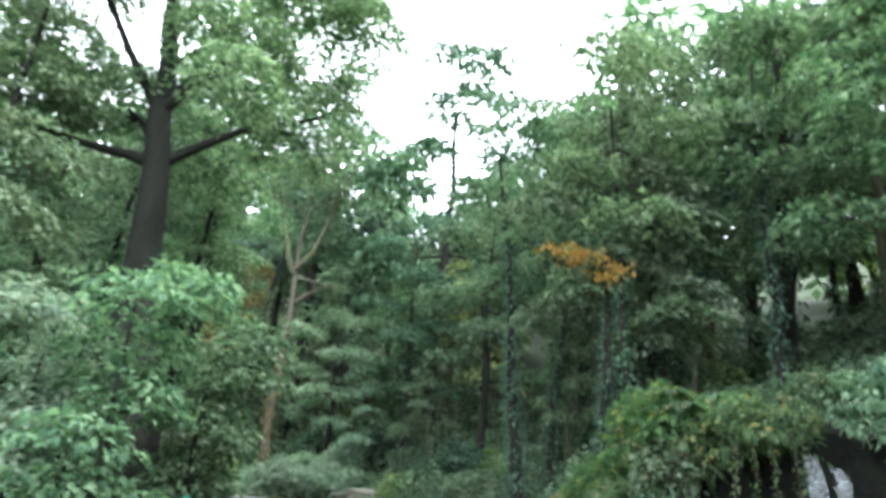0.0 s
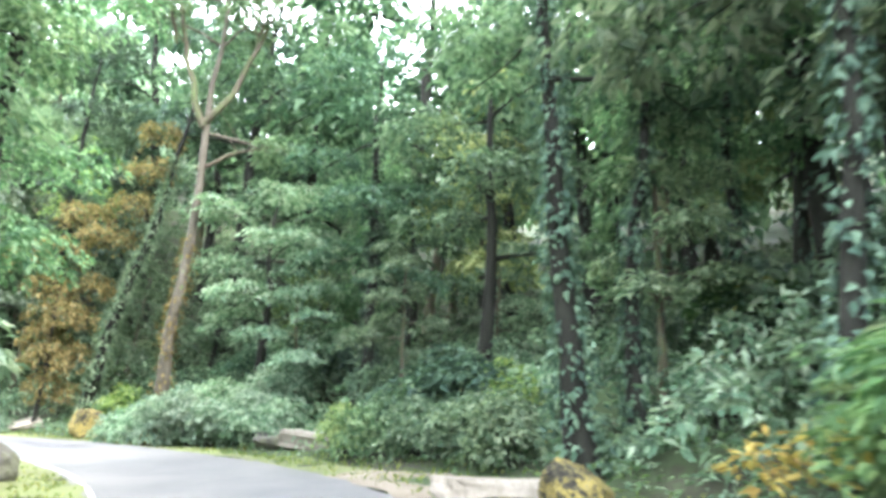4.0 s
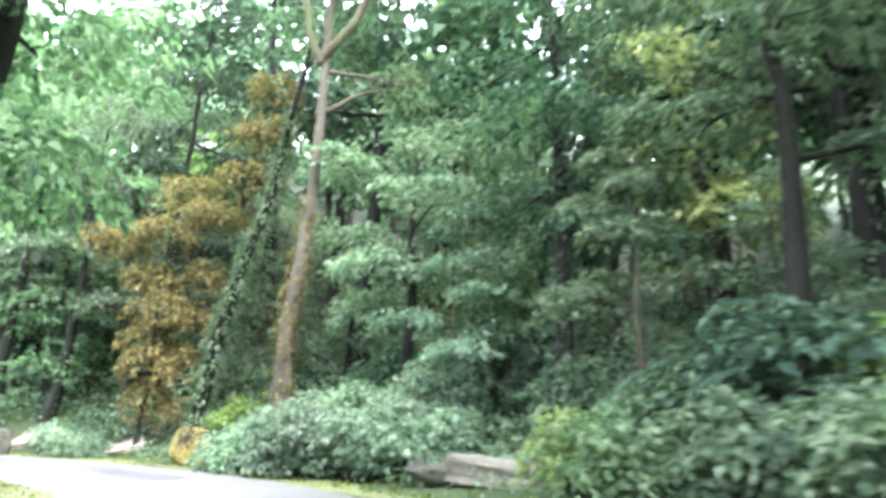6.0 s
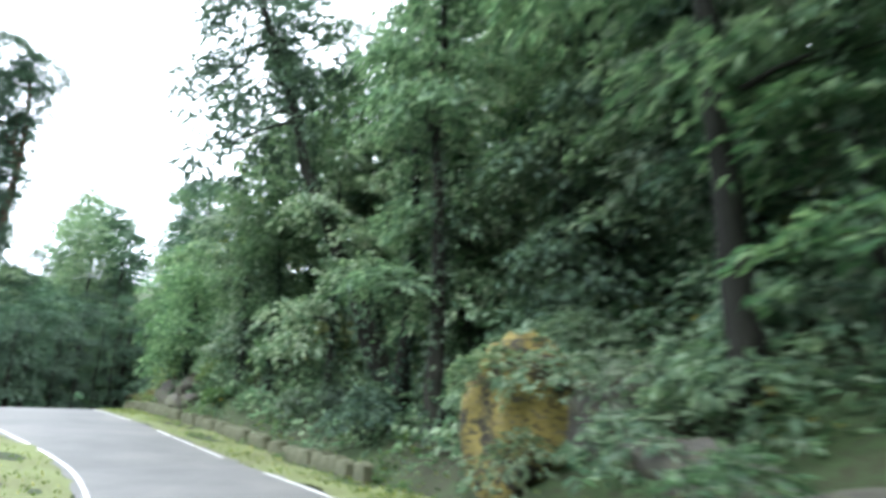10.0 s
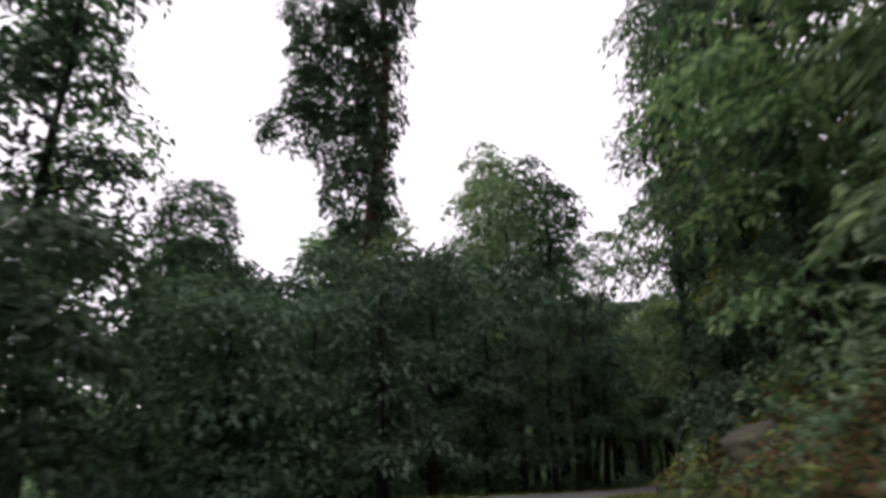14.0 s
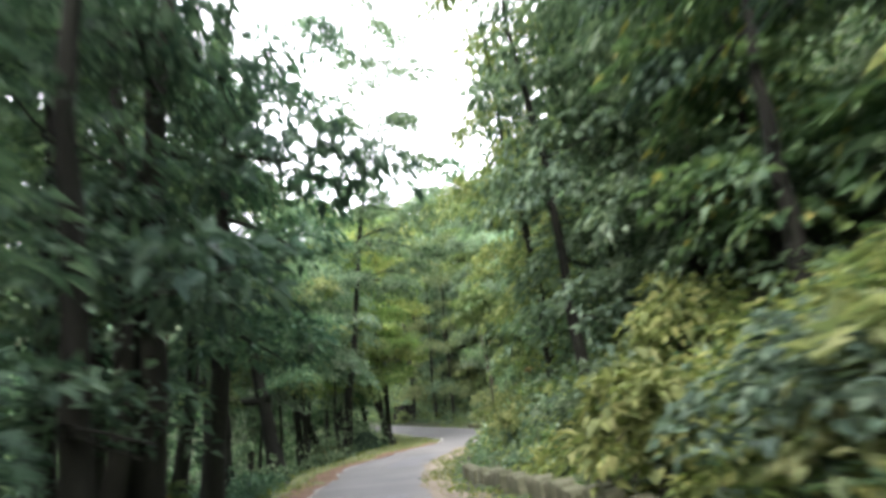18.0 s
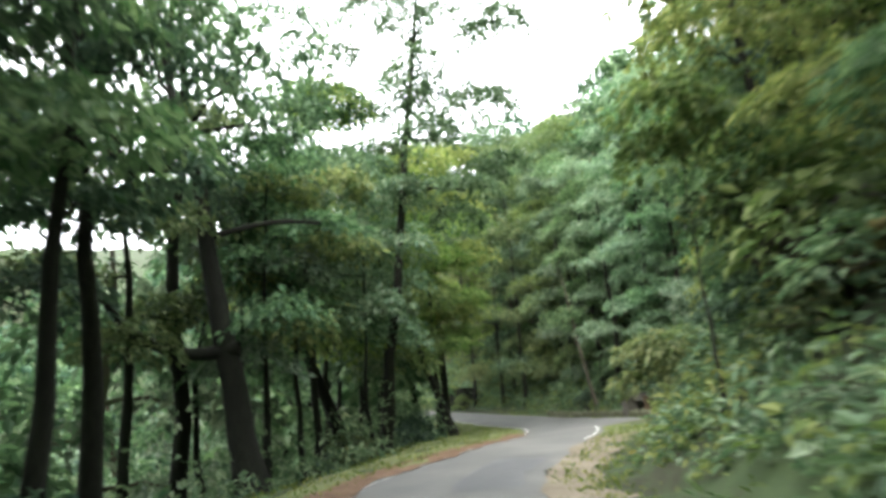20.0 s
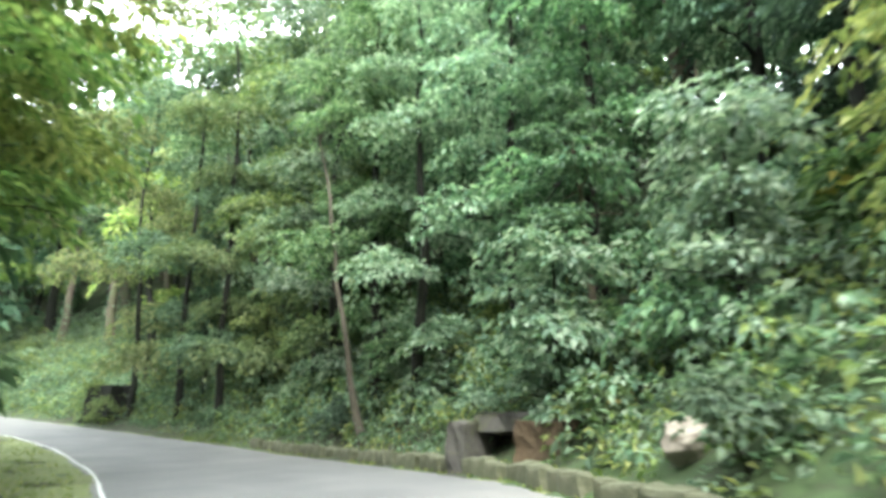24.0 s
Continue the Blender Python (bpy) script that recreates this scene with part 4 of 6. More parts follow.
tree("rust_leaved_tree", (-18.4, 48.2, rz), 353, 11.5, 0.12, [(0.1, 0.1, 1.7, 1.0, 1.0, 1.0), (0.3, -0.4, 3.0, 1.2, 1.2, 1.0), (-0.3, 0.2, 4.2, 1.3, 1.3, 1.0), (0.4, -0.3, 5.4, 1.3, 1.3, 0.9), (-0.4, 0, 6.6, 1.3, 1.3, 0.9), (-2.0, -0.6, 8.2, 1.4, 1.4, 0.8), (0.2, -0.6, 8.4, 1.5, 1.5, 0.9),
     (2.0, 0, 9.4, 1.5, 1.5, 0.8), (2.9, 0.2, 11.2, 1.5, 1.5, 0.9), (0.6, 0.2, 10.6, 1.4, 1.4, 0.8), (3.9, -0.6, 13.0, 1.4, 1.4, 0.9), (4.1, -0.3, 15.0, 1.3, 1.3, 0.9), (1.3, 0.6, 1.4, 0.8, 0.8, 0.9), (1.4, 0.5, 3.2, 0.9, 0.9, 1.0), (1.2, 0.7, 5.0, 0.9, 0.9, 1.0), (1.5, 0.5, 6.8, 1.0, 1.0, 0.9)],
     "slender tree with rusty brown and golden autumn leaves", BARK, LEAF_RUST, crown=dict(spray_r=0.42, density=0.42, leaves=16, length=0.23, flat=0.25, ratio=0.5), boughs=9, twigs=3)
for k, (x, y, h, leaf, label) in enumerate(((-24.6, 50.6, 16.5, LEAF_PALE, "tall tree with flat layers of pale leaves"), (-27.5, 50.5, 17, LEAF, "tall layered green forest tree"), (-22.0, 54.0, 24, LEAF_DARK, "tall layered green forest tree"),
                                            (-7.5, 46.5, 12, LEAF_PALE, "tree with spreading pale green boughs"), (-2.4, 42.6, 19, LEAF_DARK, "dark forest tree wrapped in climbers"), (2.6, 37.5, 17, LEAF, "broad green tree on the bank"))):
    rk = np.random.default_rng(360 + k)
    bl = [(math.cos(q * 2.3) * 2.6 * rk.uniform(0.5, 1.1), math.sin(q * 2.3) * 2.6 * rk.uniform(0.5, 1.1), h * (0.30 + 0.07 * q), 1.9, 1.9, 0.75) for q in range(10)]
    tree("layered_tree", at_ground(x, y), 370 + k, h, 0.3, bl, label, BARK, leaf, crown=FINE, ivy=900 if k == 4 else 0, ivy_leaf=LEAF_DARK, boughs=6, group="layered trees of the bend")

# pale shrubs that hide the feet of the trees along the bend
for k, (x, y, r, h) in enumerate(((-12.9, 44.6, 0.9, 1.1), (-11.9, 44.0, 1.1, 1.5), (-10.9, 43.7, 1.2, 1.9), (-9.9, 42.9, 1.2, 1.7), (-8.9, 42.7, 1.3, 2.0), (-7.9, 42.0, 1.2, 1.8), (-7.0, 41.9, 1.3, 2.0), (-6.0, 41.1, 1.2, 1.7), (-5.2, 41.0, 1.1, 1.6), (-9.6, 44.0, 1.2, 2.2), (-5.6, 43.4, 1.3, 3.4), (-6.3, 43.2, 1.2, 2.6), (-7.8, 43.6, 1.3, 2.3), (-19.8, 47.3, 0.8, 0.9), (-21.2, 47.6, 0.8, 1.0), (-22.4, 48.6, 0.8, 0.9), (-1.2, 36.0, 1.1, 1.4), (0.2, 34.4, 1.2, 1.6), (1.6, 32.6, 1.2, 1.5), (-0.2, 36.8, 1.3, 1.9), (2.6, 31.0, 1.2, 1.6))):
    rk = np.random.default_rng(450 + k)
    ob = thing("shrub", at_ground(x, y), "pale green leafy shrub at the foot of the trees", "bush", "shrubs along the bend")
    bl = [(rk.uniform(-0.4, 0.4) * r, rk.uniform(-0.4, 0.4) * r, h * u, r * 0.8, r * 0.8, h * 0.3) for u in (0.3, 0.55, 0.75)]
    for q in bl:
        part("stem", mesh_from("stem", *tubes([limb(rk, (0, 0, -0.3), (q[0], q[1], q[2] + 0.2), 0.03, 0.01, 5)], 5), BARK), ob)
    part("foliage", foliage("foliage", rk, bl, LEAF if k > 15 else LEAF_PALE, spray_r=0.36, density=0.5, leaves=16, length=0.19, shell=0.5, ratio=0.55, under=-0.7), ob)

# slim trunks and a golden bough above the waterfall rock
for k, (x, y, h, lx, ly, leaf) in enumerate(((5.4, 22.6, 16, 0.8, 0.2, LEAF), (6.4, 21.2, 17, -0.6, 0.6, LEAF), (7.6, 23.4, 18, 0.4, 0.4, LEAF_PALE), (11.5, 22, 17, 0.3, 0.8, LEAF), (18.4, 29.5, 19, -0.5, 0.3, LEAF_PALE), (13.5, 17.5, 15, 0.5, 0.2, LEAF), (9.8, 27.5, 19, 0.3, -0.4, LEAF_DARK), (8.3, 31.5, 16, 0.6, 0.3, LEAF))):
    rk = np.random.default_rng(400 + k)
    bl = [(lx * 0.7 + math.cos(q * 2.4) * rk.uniform(0.8, 2.6), ly * 0.7 + math.sin(q * 2.4) * rk.uniform(0.8, 2.6), h * (0.36 + 0.075 * q), 1.7, 1.7, 0.95) for q in range(9)]
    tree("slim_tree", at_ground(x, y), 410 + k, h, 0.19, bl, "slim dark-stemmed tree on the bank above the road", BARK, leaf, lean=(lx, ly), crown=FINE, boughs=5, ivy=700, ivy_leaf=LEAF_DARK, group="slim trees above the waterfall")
tree("ivy_clad_tree", at_ground(3.7, 28.3), 441, 19, 0.30, [(math.cos(q * 2.4) * 2.2, math.sin(q * 2.4) * 2.2, 8.5 + 1.2 * q, 1.7, 1.7, 1.0) for q in range(9)], "dark trunk wrapped in climbing leaves above the road", BARK, LEAF, lean=(-1.6, 0.4), crown=FINE, ivy=1500, ivy_leaf=LEAF_DARK, boughs=6)
tree("ivy_clad_tree", at_ground(5.1, 29.2), 442, 17, 0.20, [(0.8 + math.cos(q * 2.4) * 1.8, math.sin(q * 2.4) * 1.8, 8.0 + 1.2 * q, 1.5, 1.5, 0.9) for q in range(8)], "dark forked trunk wrapped in climbing leaves above the road", BARK, LEAF_DARK, lean=(0.8, 0.2), crown=FINE, ivy=1100, ivy_leaf=LEAF_DARK, boughs=6)
gz = floor_z(5.6, 19.8)
tree("golden_sapling", (5.6, 19.8, gz), 430, 8.0 - gz, 0.07, [(-2.2, -1.6, 8.2 - gz, 0.75, 0.55, 0.22), (-1.3, -1.9, 8.0 - gz, 0.75, 0.55, 0.2), (-0.5, -2.2, 7.5 - gz, 0.6, 0.5, 0.2)], "thin sapling with a golden yellow bough", BARK, LEAF_GOLD,
     lean=(-0.8, -1.0), crown=dict(spray_r=0.3, density=0.34, leaves=13, length=0.14), boughs=3)

def creeper(leafy, label):
    """A mat of leaves with the thin stems that carry it."""
    co = np.empty(len(leafy.vertices) * 3, np.float32)
    leafy.vertices.foreach_get("co", co)
    co = co.reshape(-1, 3)
    foot = co.mean(0)
    leafy.vertices.foreach_set("co", (co - foot).ravel())
    ob = thing("creeper", foot, label, "creeper", "creepers on the rocks")
    leafy.name = "foliage"
    part("foliage", leafy, ob)
    rc = np.random.default_rng(len(co))
    for k in rc.integers(0, len(co), 4):
        part("stem", mesh_from("stem", *tubes([limb(rc, (0, 0, -0.3), co[k] - foot, 0.014, 0.005, 6, 0.1)], 5), BARK_MOSS), ob)
    return ob


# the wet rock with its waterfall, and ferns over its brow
# The cave-like darkness under the overhang sits in the rock's colour.
boulder("waterfall_rock", (7.3, 17.3, 1.4), 501, (3.4, 2.8, 4.2), ROCK_WET_SHADED, "dark wet overhanging rock beside a small waterfall", (0, 0, 25), detail=4)
boulder("waterfall_rock", (6.7, 20.8, 0.8), 502, (2.6, 2.6, 2.6), ROCK_WET_SHADED, "dark wet rock face under hanging ferns", (0, 0, 60), detail=4)
boulder("waterfall_rock", (9.3, 16.3, 1.6), 503, (3.0, 2.6, 4.6), ROCK_WET_SHADED, "dark wet rock behind the falling water", (0, 0, 10), detail=4)
boulder("waterfall_rock", (8.2, 12.9, 0.1), 504, (1.4, 1.2, 0.7), ROCK_WET_SHADED, "low wet rock at the waterfall's foot", (0, 0, 40))


def fall_sheet(name, top, foot, wide, seed):
    """A sheet of falling water that leaves the lip and spreads towards its foot."""
    rng = np.random.default_rng(seed)
    u, v = np.meshgrid(np.linspace(0, 1, 26), np.linspace(-1, 1, 11), indexing="ij")
    a, b = np.array(top), np.array(foot)
    flat = (b - a) * np.array([1, 1, 0])
    side = unit(np.cross(flat + 1e-6, (0, 0, 1)))
    p = a + flat * np.sqrt(u)[..., None] + np.array([0, 0, b[2] - a[2]]) * (u**1.5)[..., None] + side * (v * wide * (0.45 + 0.55 * u))[..., None]
    p += rng.normal(0, 0.02, p.shape)
    n = 11
    i, j = np.meshgrid(np.arange(25), np.arange(10), indexing="ij")
    F = np.stack([i * n + j, i * n + j + 1, (i + 1) * n + j + 1, (i + 1) * n + j], -1).reshape(-1, 4)
    return mesh_from(name, p.reshape(-1, 3), F, WATER)


fall = thing("waterfall", (0, 0, 0), "small white waterfall running down a dark rock", "waterfall")
part("water_sheet", fall_sheet("water_sheet", (8.1, 14.75, 2.75), (7.75, 13.7, 0.1), 0.26, 1), fall)
part("water_sheet", fall_sheet("water_sheet", (8.6, 14.7, 2.5), (8.2, 13.5, 0.1), 0.22, 2), fall)
part("water_thread", fall_sheet("water_thread", (5.2, 17.4, 1.6), (5.1, 17.2, 0.2), 0.014, 4), fall)


def fern(name, at, seed, reach, fronds, mat, label, lean=(0, 0)):
    """A fern: arching fronds with rows of leaflets."""
    rng = np.random.default_rng(seed)
    ob = thing(name, at, label, "fern", "ferns over the rocks")
    for f in range(fronds):
        a = 2 * math.pi * f / fronds + rng.uniform(-0.3, 0.3)
        out = np.array([math.cos(a) + lean[0], math.sin(a) + lean[1], 0.0])
        u = np.linspace(0.06, 1, 17)[:, None]
        L = reach * rng.uniform(0.7, 1.15)
        mid = out * u * L + np.array([0, 0, 1]) * (0.75 * L * u - 1.05 * L * u**2)
        way = unit(np.gradient(mid, axis=0))
        side = unit(np.cross(way, (0, 0, 1)))
        up = np.cross(side, way)
        ln = (0.30 * L * np.sin(np.pi * np.clip(u[:, 0], 0.05, 0.97)) ** 0.7)
        V, F = merge(*[kite_leaves(mid, unit(s * side + 0.45 * way - 0.15 * up), up, ln, ln * 0.26 + 0.012, 0.05, 0.2) for s in (-1, 1)])
        rib = np.concatenate([np.zeros((1, 4)), np.concatenate([mid, 0.012 - 0.009 * u], 1)])
        V, F = merge((V, F), *[(q, np.concatenate([f[:, :3], f[:, [0, 2, 3]]])) for q, f in [tubes([rib], 3)]])
        part("frond", mesh_from("frond", V, F, mat, False), ob)
    return ob


rw = np.random.default_rng(76)
for k in range(24):
    x, y = rw.uniform(5.0, 9.4), rw.uniform(11.0, 14.4)
    q = rw.uniform(0.35, 0.85)
    boulder("wet_stone", (x, y, floor_z(x, y) + 0.12 * q), 505 + k, (q * 1.2, q, q * 0.75), ROCK_WET_SHADED, "dark wet stone below the waterfall", (0, 0, rw.uniform(0, 180)), group="wet stones below the waterfall", detail=2)
rng_f = np.random.default_rng(77)
FERNS = [fern("fern", FAR_AWAY, 520 + k, 0.75 + 0.15 * k, 9, LEAF_FERN, "arching green fern with some yellow fronds") for k in range(3)]
for x, y, z in [(4.4 + rng_f.uniform(-0.5, 2.2), 17.5 + rng_f.uniform(-2, 4.5), 0) for _ in range(46)]:
    top = max(floor_z(x, y), 0.3) + rng_f.uniform(0.3, 2.3) * min(1, max(0.15, (x - 3.6) / 2.2))
    copy_thing(FERNS[int(rng_f.integers(3))], pose(x, y, top, rng_f.uniform(-25, 10), rng_f.uniform(-35, -5), rng_f.uniform(0, 360)) @ Matrix.Scale(rng_f.uniform(0.9, 1.6), 4))
for x, y, z in [(rng_f.uniform(4.6, 8.0), rng_f.uniform(10.5, 13.2), 0) for _ in range(12)]:
    copy_thing(FERNS[int(rng_f.integers(3))], pose(x, y, floor_z(x, y) + 0.02, 0, 0, rng_f.uniform(0, 360)) @ Matrix.Scale(rng_f.uniform(0.6, 1.0), 4))
for x, y, z in [(6.5 + rng_f.uniform(-1.4, 1.6), 16.4 + rng_f.uniform(-1.5, 1.5), 3.5) for _ in range(16)]:
    copy_thing(FERNS[int(rng_f.integers(3))], pose(x, y, z + rng_f.uniform(-0.3, 0.5), 0, 0, rng_f.uniform(0, 360)) @ Matrix.Scale(rng_f.uniform(0.8, 1.3), 4))
fz = np.random.default_rng(78)
brow = [(5.6 + 0.4 * k, 15.5 + 0.25 * (k % 3), 3.2 - 0.2 * (k % 2), 0.8, 0.7, 0.55) for k in range(7)] + [(5.0 + 0.5 * k % 2.2, 15.6 + 0.55 * k, 2.0 + 1.6 * math.exp(-((k - 1.5) / 2.5) ** 2), 0.9, 0.8, 0.8) for k in range(11)]
tagged(new("fern_bank", foliage("fern_bank", fz, brow, LEAF_FERN, spray_r=0.4, density=0.5, leaves=20, length=0.24, ratio=0.28)), "bank of hanging ferns and creepers over the rock", "undergrowth", kind="stuff")

for k, (x, y, z, r, leaf) in enumerate(((4.6, 20.6, 1.5, 0.8, LEAF_FERN), (5.4, 21.6, 2.2, 0.8, LEAF), (4.2, 22.2, 1.2, 0.7, LEAF_GOLD), (5.9, 20.2, 2.4, 0.9, LEAF_PALE), (4.9, 19.2, 1.1, 0.8, LEAF_FERN), (5.6, 18.6, 1.6, 0.8, LEAF))):
    creeper(foliage("creeper", np.random.default_rng(530 + k), [(x, y, z, r, r, r * 0.7)], leaf, spray_r=0.35, density=0.22 if leaf == LEAF_GOLD else 0.45, leaves=18, length=0.18), "leafy creeper hanging over the wet rock")

for k, (x, y, z, r, leaf) in enumerate(((5.3, 14.9, 2.3, 0.8, LEAF), (6.0, 14.6, 2.9, 0.7, LEAF_FERN), (6.7, 14.2, 3.3, 0.7, LEAF_FERN), (7.4, 14.1, 3.5, 0.6, LEAF_FERN), (5.0, 14.6, 1.3, 0.7, LEAF_DARK), (4.4, 15.2, 1.5, 0.8, LEAF_FERN), (4.2, 15.6, 0.8, 0.8, LEAF_DARK), (3.9, 16.6, 0.9, 0.8, LEAF_FERN), (9.2, 14.6, 3.9, 0.8, LEAF), (8.6, 15.0, 4.2, 0.7, LEAF_FERN))):
    creeper(foliage("creeper", np.random.default_rng(1030 + k), [(x, y, z, r, r * 0.7, r * 0.8)], leaf, spray_r=0.3, density=0.5, leaves=18, length=0.16, ratio=0.5, under=-0.9), "leafy creeper hanging over the wet rock")
rh = np.random.default_rng(1050)
for x, z0, z1 in ((6.2, 2.8, 0.8), (6.55, 3.1, 0.4), (6.9, 3.0, 1.3), (7.3, 3.2, 0.9), (7.55, 3.3, 1.9)):
    ob = thing("hanging_vine", (x, 13.75 + 0.1 * rh.uniform(), z1), "thin hanging vine with small yellowed leaves", "vine", "vines before the wet rock")
    line = limb(rh, (0, 0, z0 - z1), (rh.uniform(-0.1, 0.1), rh.uniform(-0.1, 0.1), 0), 0.012, 0.005, 9, 0.04)
    part("stem", mesh_from("stem", *tubes([line], 5), BARK_MOSS), ob)
    part("leaves", mesh_from("leaves", *climbers(rh, line, 0.09, 70, 0.09), LEAF_FERN, False), ob)

# stones beside the bend
for k, (x, y, z, sx, sy, sz, mat, turn, label) in enumerate((
        (-3.0, 39.2, 0.62, 2.6, 1.2, 0.6, ROCK_PALE, (4, 3, -25), "pale flat stone slab at the road's edge"), (-5.0, 40.2, 0.5, 1.6, 1.0, 0.7, ROCK, (0, 5, 10), "dark stone at the road's edge"),
        (1.9, 27.3, 0.75, 2.0, 0.7, 0.5, ROCK_PALE, (0, 0, 8), "long pale stone slab in the plants"), (3.0, 26.2, 0.8, 1.3, 1.0, 0.9, ROCK_MOSS, (0, 0, 50), "yellow-mossed boulder in the plants"), (1.8, 25.0, 0.4, 1.3, 0.8, 0.5, ROCK_MOSS, (0, 0, 30), "yellow-mossed stone by the shoulder"),
        (-10.6, 43.4, 0.55, 1.3, 1.0, 1.1, ROCK_MOSS, (10, 20, 30), "yellow-mossed boulder among ferns"), (-14.7, 46.1, 0.5, 1.5, 0.9, 1.5, ROCK_MOSS, (0, 30, 60), "leaning stone with yellow moss"),
        (-24.0, 49.0, 0.75, 1.9, 1.4, 0.3, ROCK_PALE, (18, -28, 20), "tilted flat pale stone slab"), (-18.8, 48.2, 0.8, 1.4, 1.0, 0.4, ROCK_PALE, (14, -20, 40), "small tilted slab of pale stone"), (-26.0, 47.6, 0.5, 0.9, 0.8, 0.8, ROCK_MOSS, (0, 0, 0), "small boulder with yellow moss"),
        (-9.4, 31.0, 0.1, 1.3, 1.0, 0.9, ROCK, (0, 0, 70), "dark stone on the inner verge of the bend"))):
    z = floor_z(x, y) + 0.3 * sz
    if "slab" in label:
        slab("stone_slab", (x, y, z), 540 + k, (sx, sy, sz), mat, label, turn, group="stones beside the bend")
    else:
        boulder("boulder", (x, y, z), 540 + k, (sx, sy, sz), mat, label, turn, group="stones beside the bend", flat_top=sz < 0.6)


def marker_post(at, label):
    """A short square post painted in bands on a white foot."""
    ob = thing("marker_post", at, label, "post", "painted posts")
    low = -0.1
    for k, (name, tall) in enumerate((("white_band", 0.74), ("red_band", 0.14), ("yellow_band", 0.14), ("green_band", 0.14))):
        bm = bmesh.new()
        bmesh.ops.create_cube(bm, size=1.0)
        bmesh.ops.scale(bm, vec=(0.15 - 0.003 * k, 0.15 - 0.003 * k, tall), verts=bm.verts)
        bmesh.ops.translate(bm, vec=(0, 0, low + tall / 2), verts=bm.verts)
        bmesh.ops.bevel(bm, geom=bm.edges[:], offset=0.012, segments=2, affect='EDGES')
        me = bpy.data.meshes.new(name)
        bm.to_mesh(me)
        bm.free()
        me.materials.append(POST_PAINT[k])
        part(name, me, ob)
        low += tall
    return ob


POST_PAINT = [plain("post_white", (0.50, 0.50, 0.47)), plain("post_red", (0.30, 0.05, 0.04)), plain("post_yellow", (0.48, 0.29, 0.04)), plain("post_green", (0.02, 0.17, 0.11))]
for x, y in ((-3.66, 10.7), (-4.16, 12.9)):
    marker_post((x, y, floor_z(x, y)), "short roadside post banded white, red, yellow, green")

# ---- things of the middle stretch ----
boulder("mossy_boulder", (-31.4, 49.3, 1.4), 561, (2.2, 2.0, 3.6), ROCK_MOSS, "tall boulder covered in yellow moss", (0, 6, 20), detail=4)
boulder("mossy_boulder", (-29.2, 50.6, 1.2), 562, (2.6, 2.0, 2.6), ROCK, "dark boulder in the bank", (0, 0, 50), detail=4)
boulder("mossy_boulder", (-26.6, 48.9, 1.0), 563, (2.6, 1.4, 0.9), ROCK, "flat ledge of dark rock among ferns", (0, 14, 10))
boulder("mossy_boulder", (-24.2, 47.3, 0.5), 564, (1.7, 1.3, 1.3), ROCK, "rounded dark boulder among ferns", (0, 0, 15))
for k, (x, y, z, r) in enumerate(((-30.2, 49.0, 2.4, 0.9), (-30.6, 49.9, 3.2, 0.9), (-29.2, 49.6, 2.2, 1.0), (-28.0, 49.6, 1.6, 0.8), (-26.0, 48.4, 0.9, 0.6), (-30.0, 48.2, 1.1, 0.6), (-31.6, 48.5, 0.7, 0.6), (-31.0, 48.3, 2.6, 0.7), (-27.2, 48.0, 1.3, 0.7), (-25.0, 47.2, 1.0, 0.6), (-24.0, 46.6, 0.5, 0.5), (-32.2, 49.4, 2.9, 0.6))):
    creeper(foliage("creeper", np.random.default_rng(570 + k), [(x, y, z, r, r, r * 0.8)], LEAF if k % 2 else LEAF_PALE, spray_r=0.35, density=0.4, leaves=18, length=0.17), "leafy creeper hanging over mossy rock")
boulder("bank_rock", (-66.0, 44.0, floor_z(-66.0, 44.0) + 0.3), 565, (1.4, 1.1, 0.9), ROCK, "grey rock in the grassy bank", (0, 10, 30))
boulder("bank_rock", (-74.5, 44.6, floor_z(-74.5, 44.6) + 0.2), 566, (1.0, 0.9, 0.7), ROCK, "small rock in the grassy bank", (0, 10, 80))
for k, (x, y, q) in enumerate(((-54.2, 44.7, 1.1), (-55.4, 44.5, 0.8), (-56.4, 44.6, 1.2), (-53.2, 45.2, 0.8), (-57.6, 44.5, 0.7), (-55.0, 45.4, 1.2))):
    boulder("bank_rock", (x, y, floor_z(x, y) + 0.15 * q), 850 + k, (q * 1.3, q, q * 0.9), ROCK, "bare brown rock in the cut bank", (10, 12 * k, 47 * k), group="rocks of the cut bank")
bz = floor_z(-41.6, 50.6)
tree("leaning_tree", (-41.6, 50.6, bz), 571, 24 - bz, 0.36, [(x, y, z - bz, r, r, r * 0.8) for x, y, z, r in ((-1.5, -4.2, 13.0, 2.2), (-3.2, -4.6, 15.0, 2.3), (-1.0, -3.0, 16.0, 2.0), (-3.6, -6.0, 12.0, 1.8), (-2.6, -5.8, 18.0, 2.4), (-4.6, -5.0, 18.5, 2.2), (-3.4, -7.0, 21.0, 2.3), (-5.6, -6.4, 15.5, 1.9), (-5.2, -6.8, 22.5, 2.2), (-2.2, -6.6, 23.5, 2.0))],
     "dark leaning tree high on the bank", BARK, LEAF_DARK, lean=(-2.2, -6.0), trunk_top=21 - bz, crown=dict(spray_r=0.6, density=0.42, leaves=18, length=0.28, ratio=0.5, under=-0.8), ivy=1200, ivy_leaf=LEAF_DARK, boughs=8)
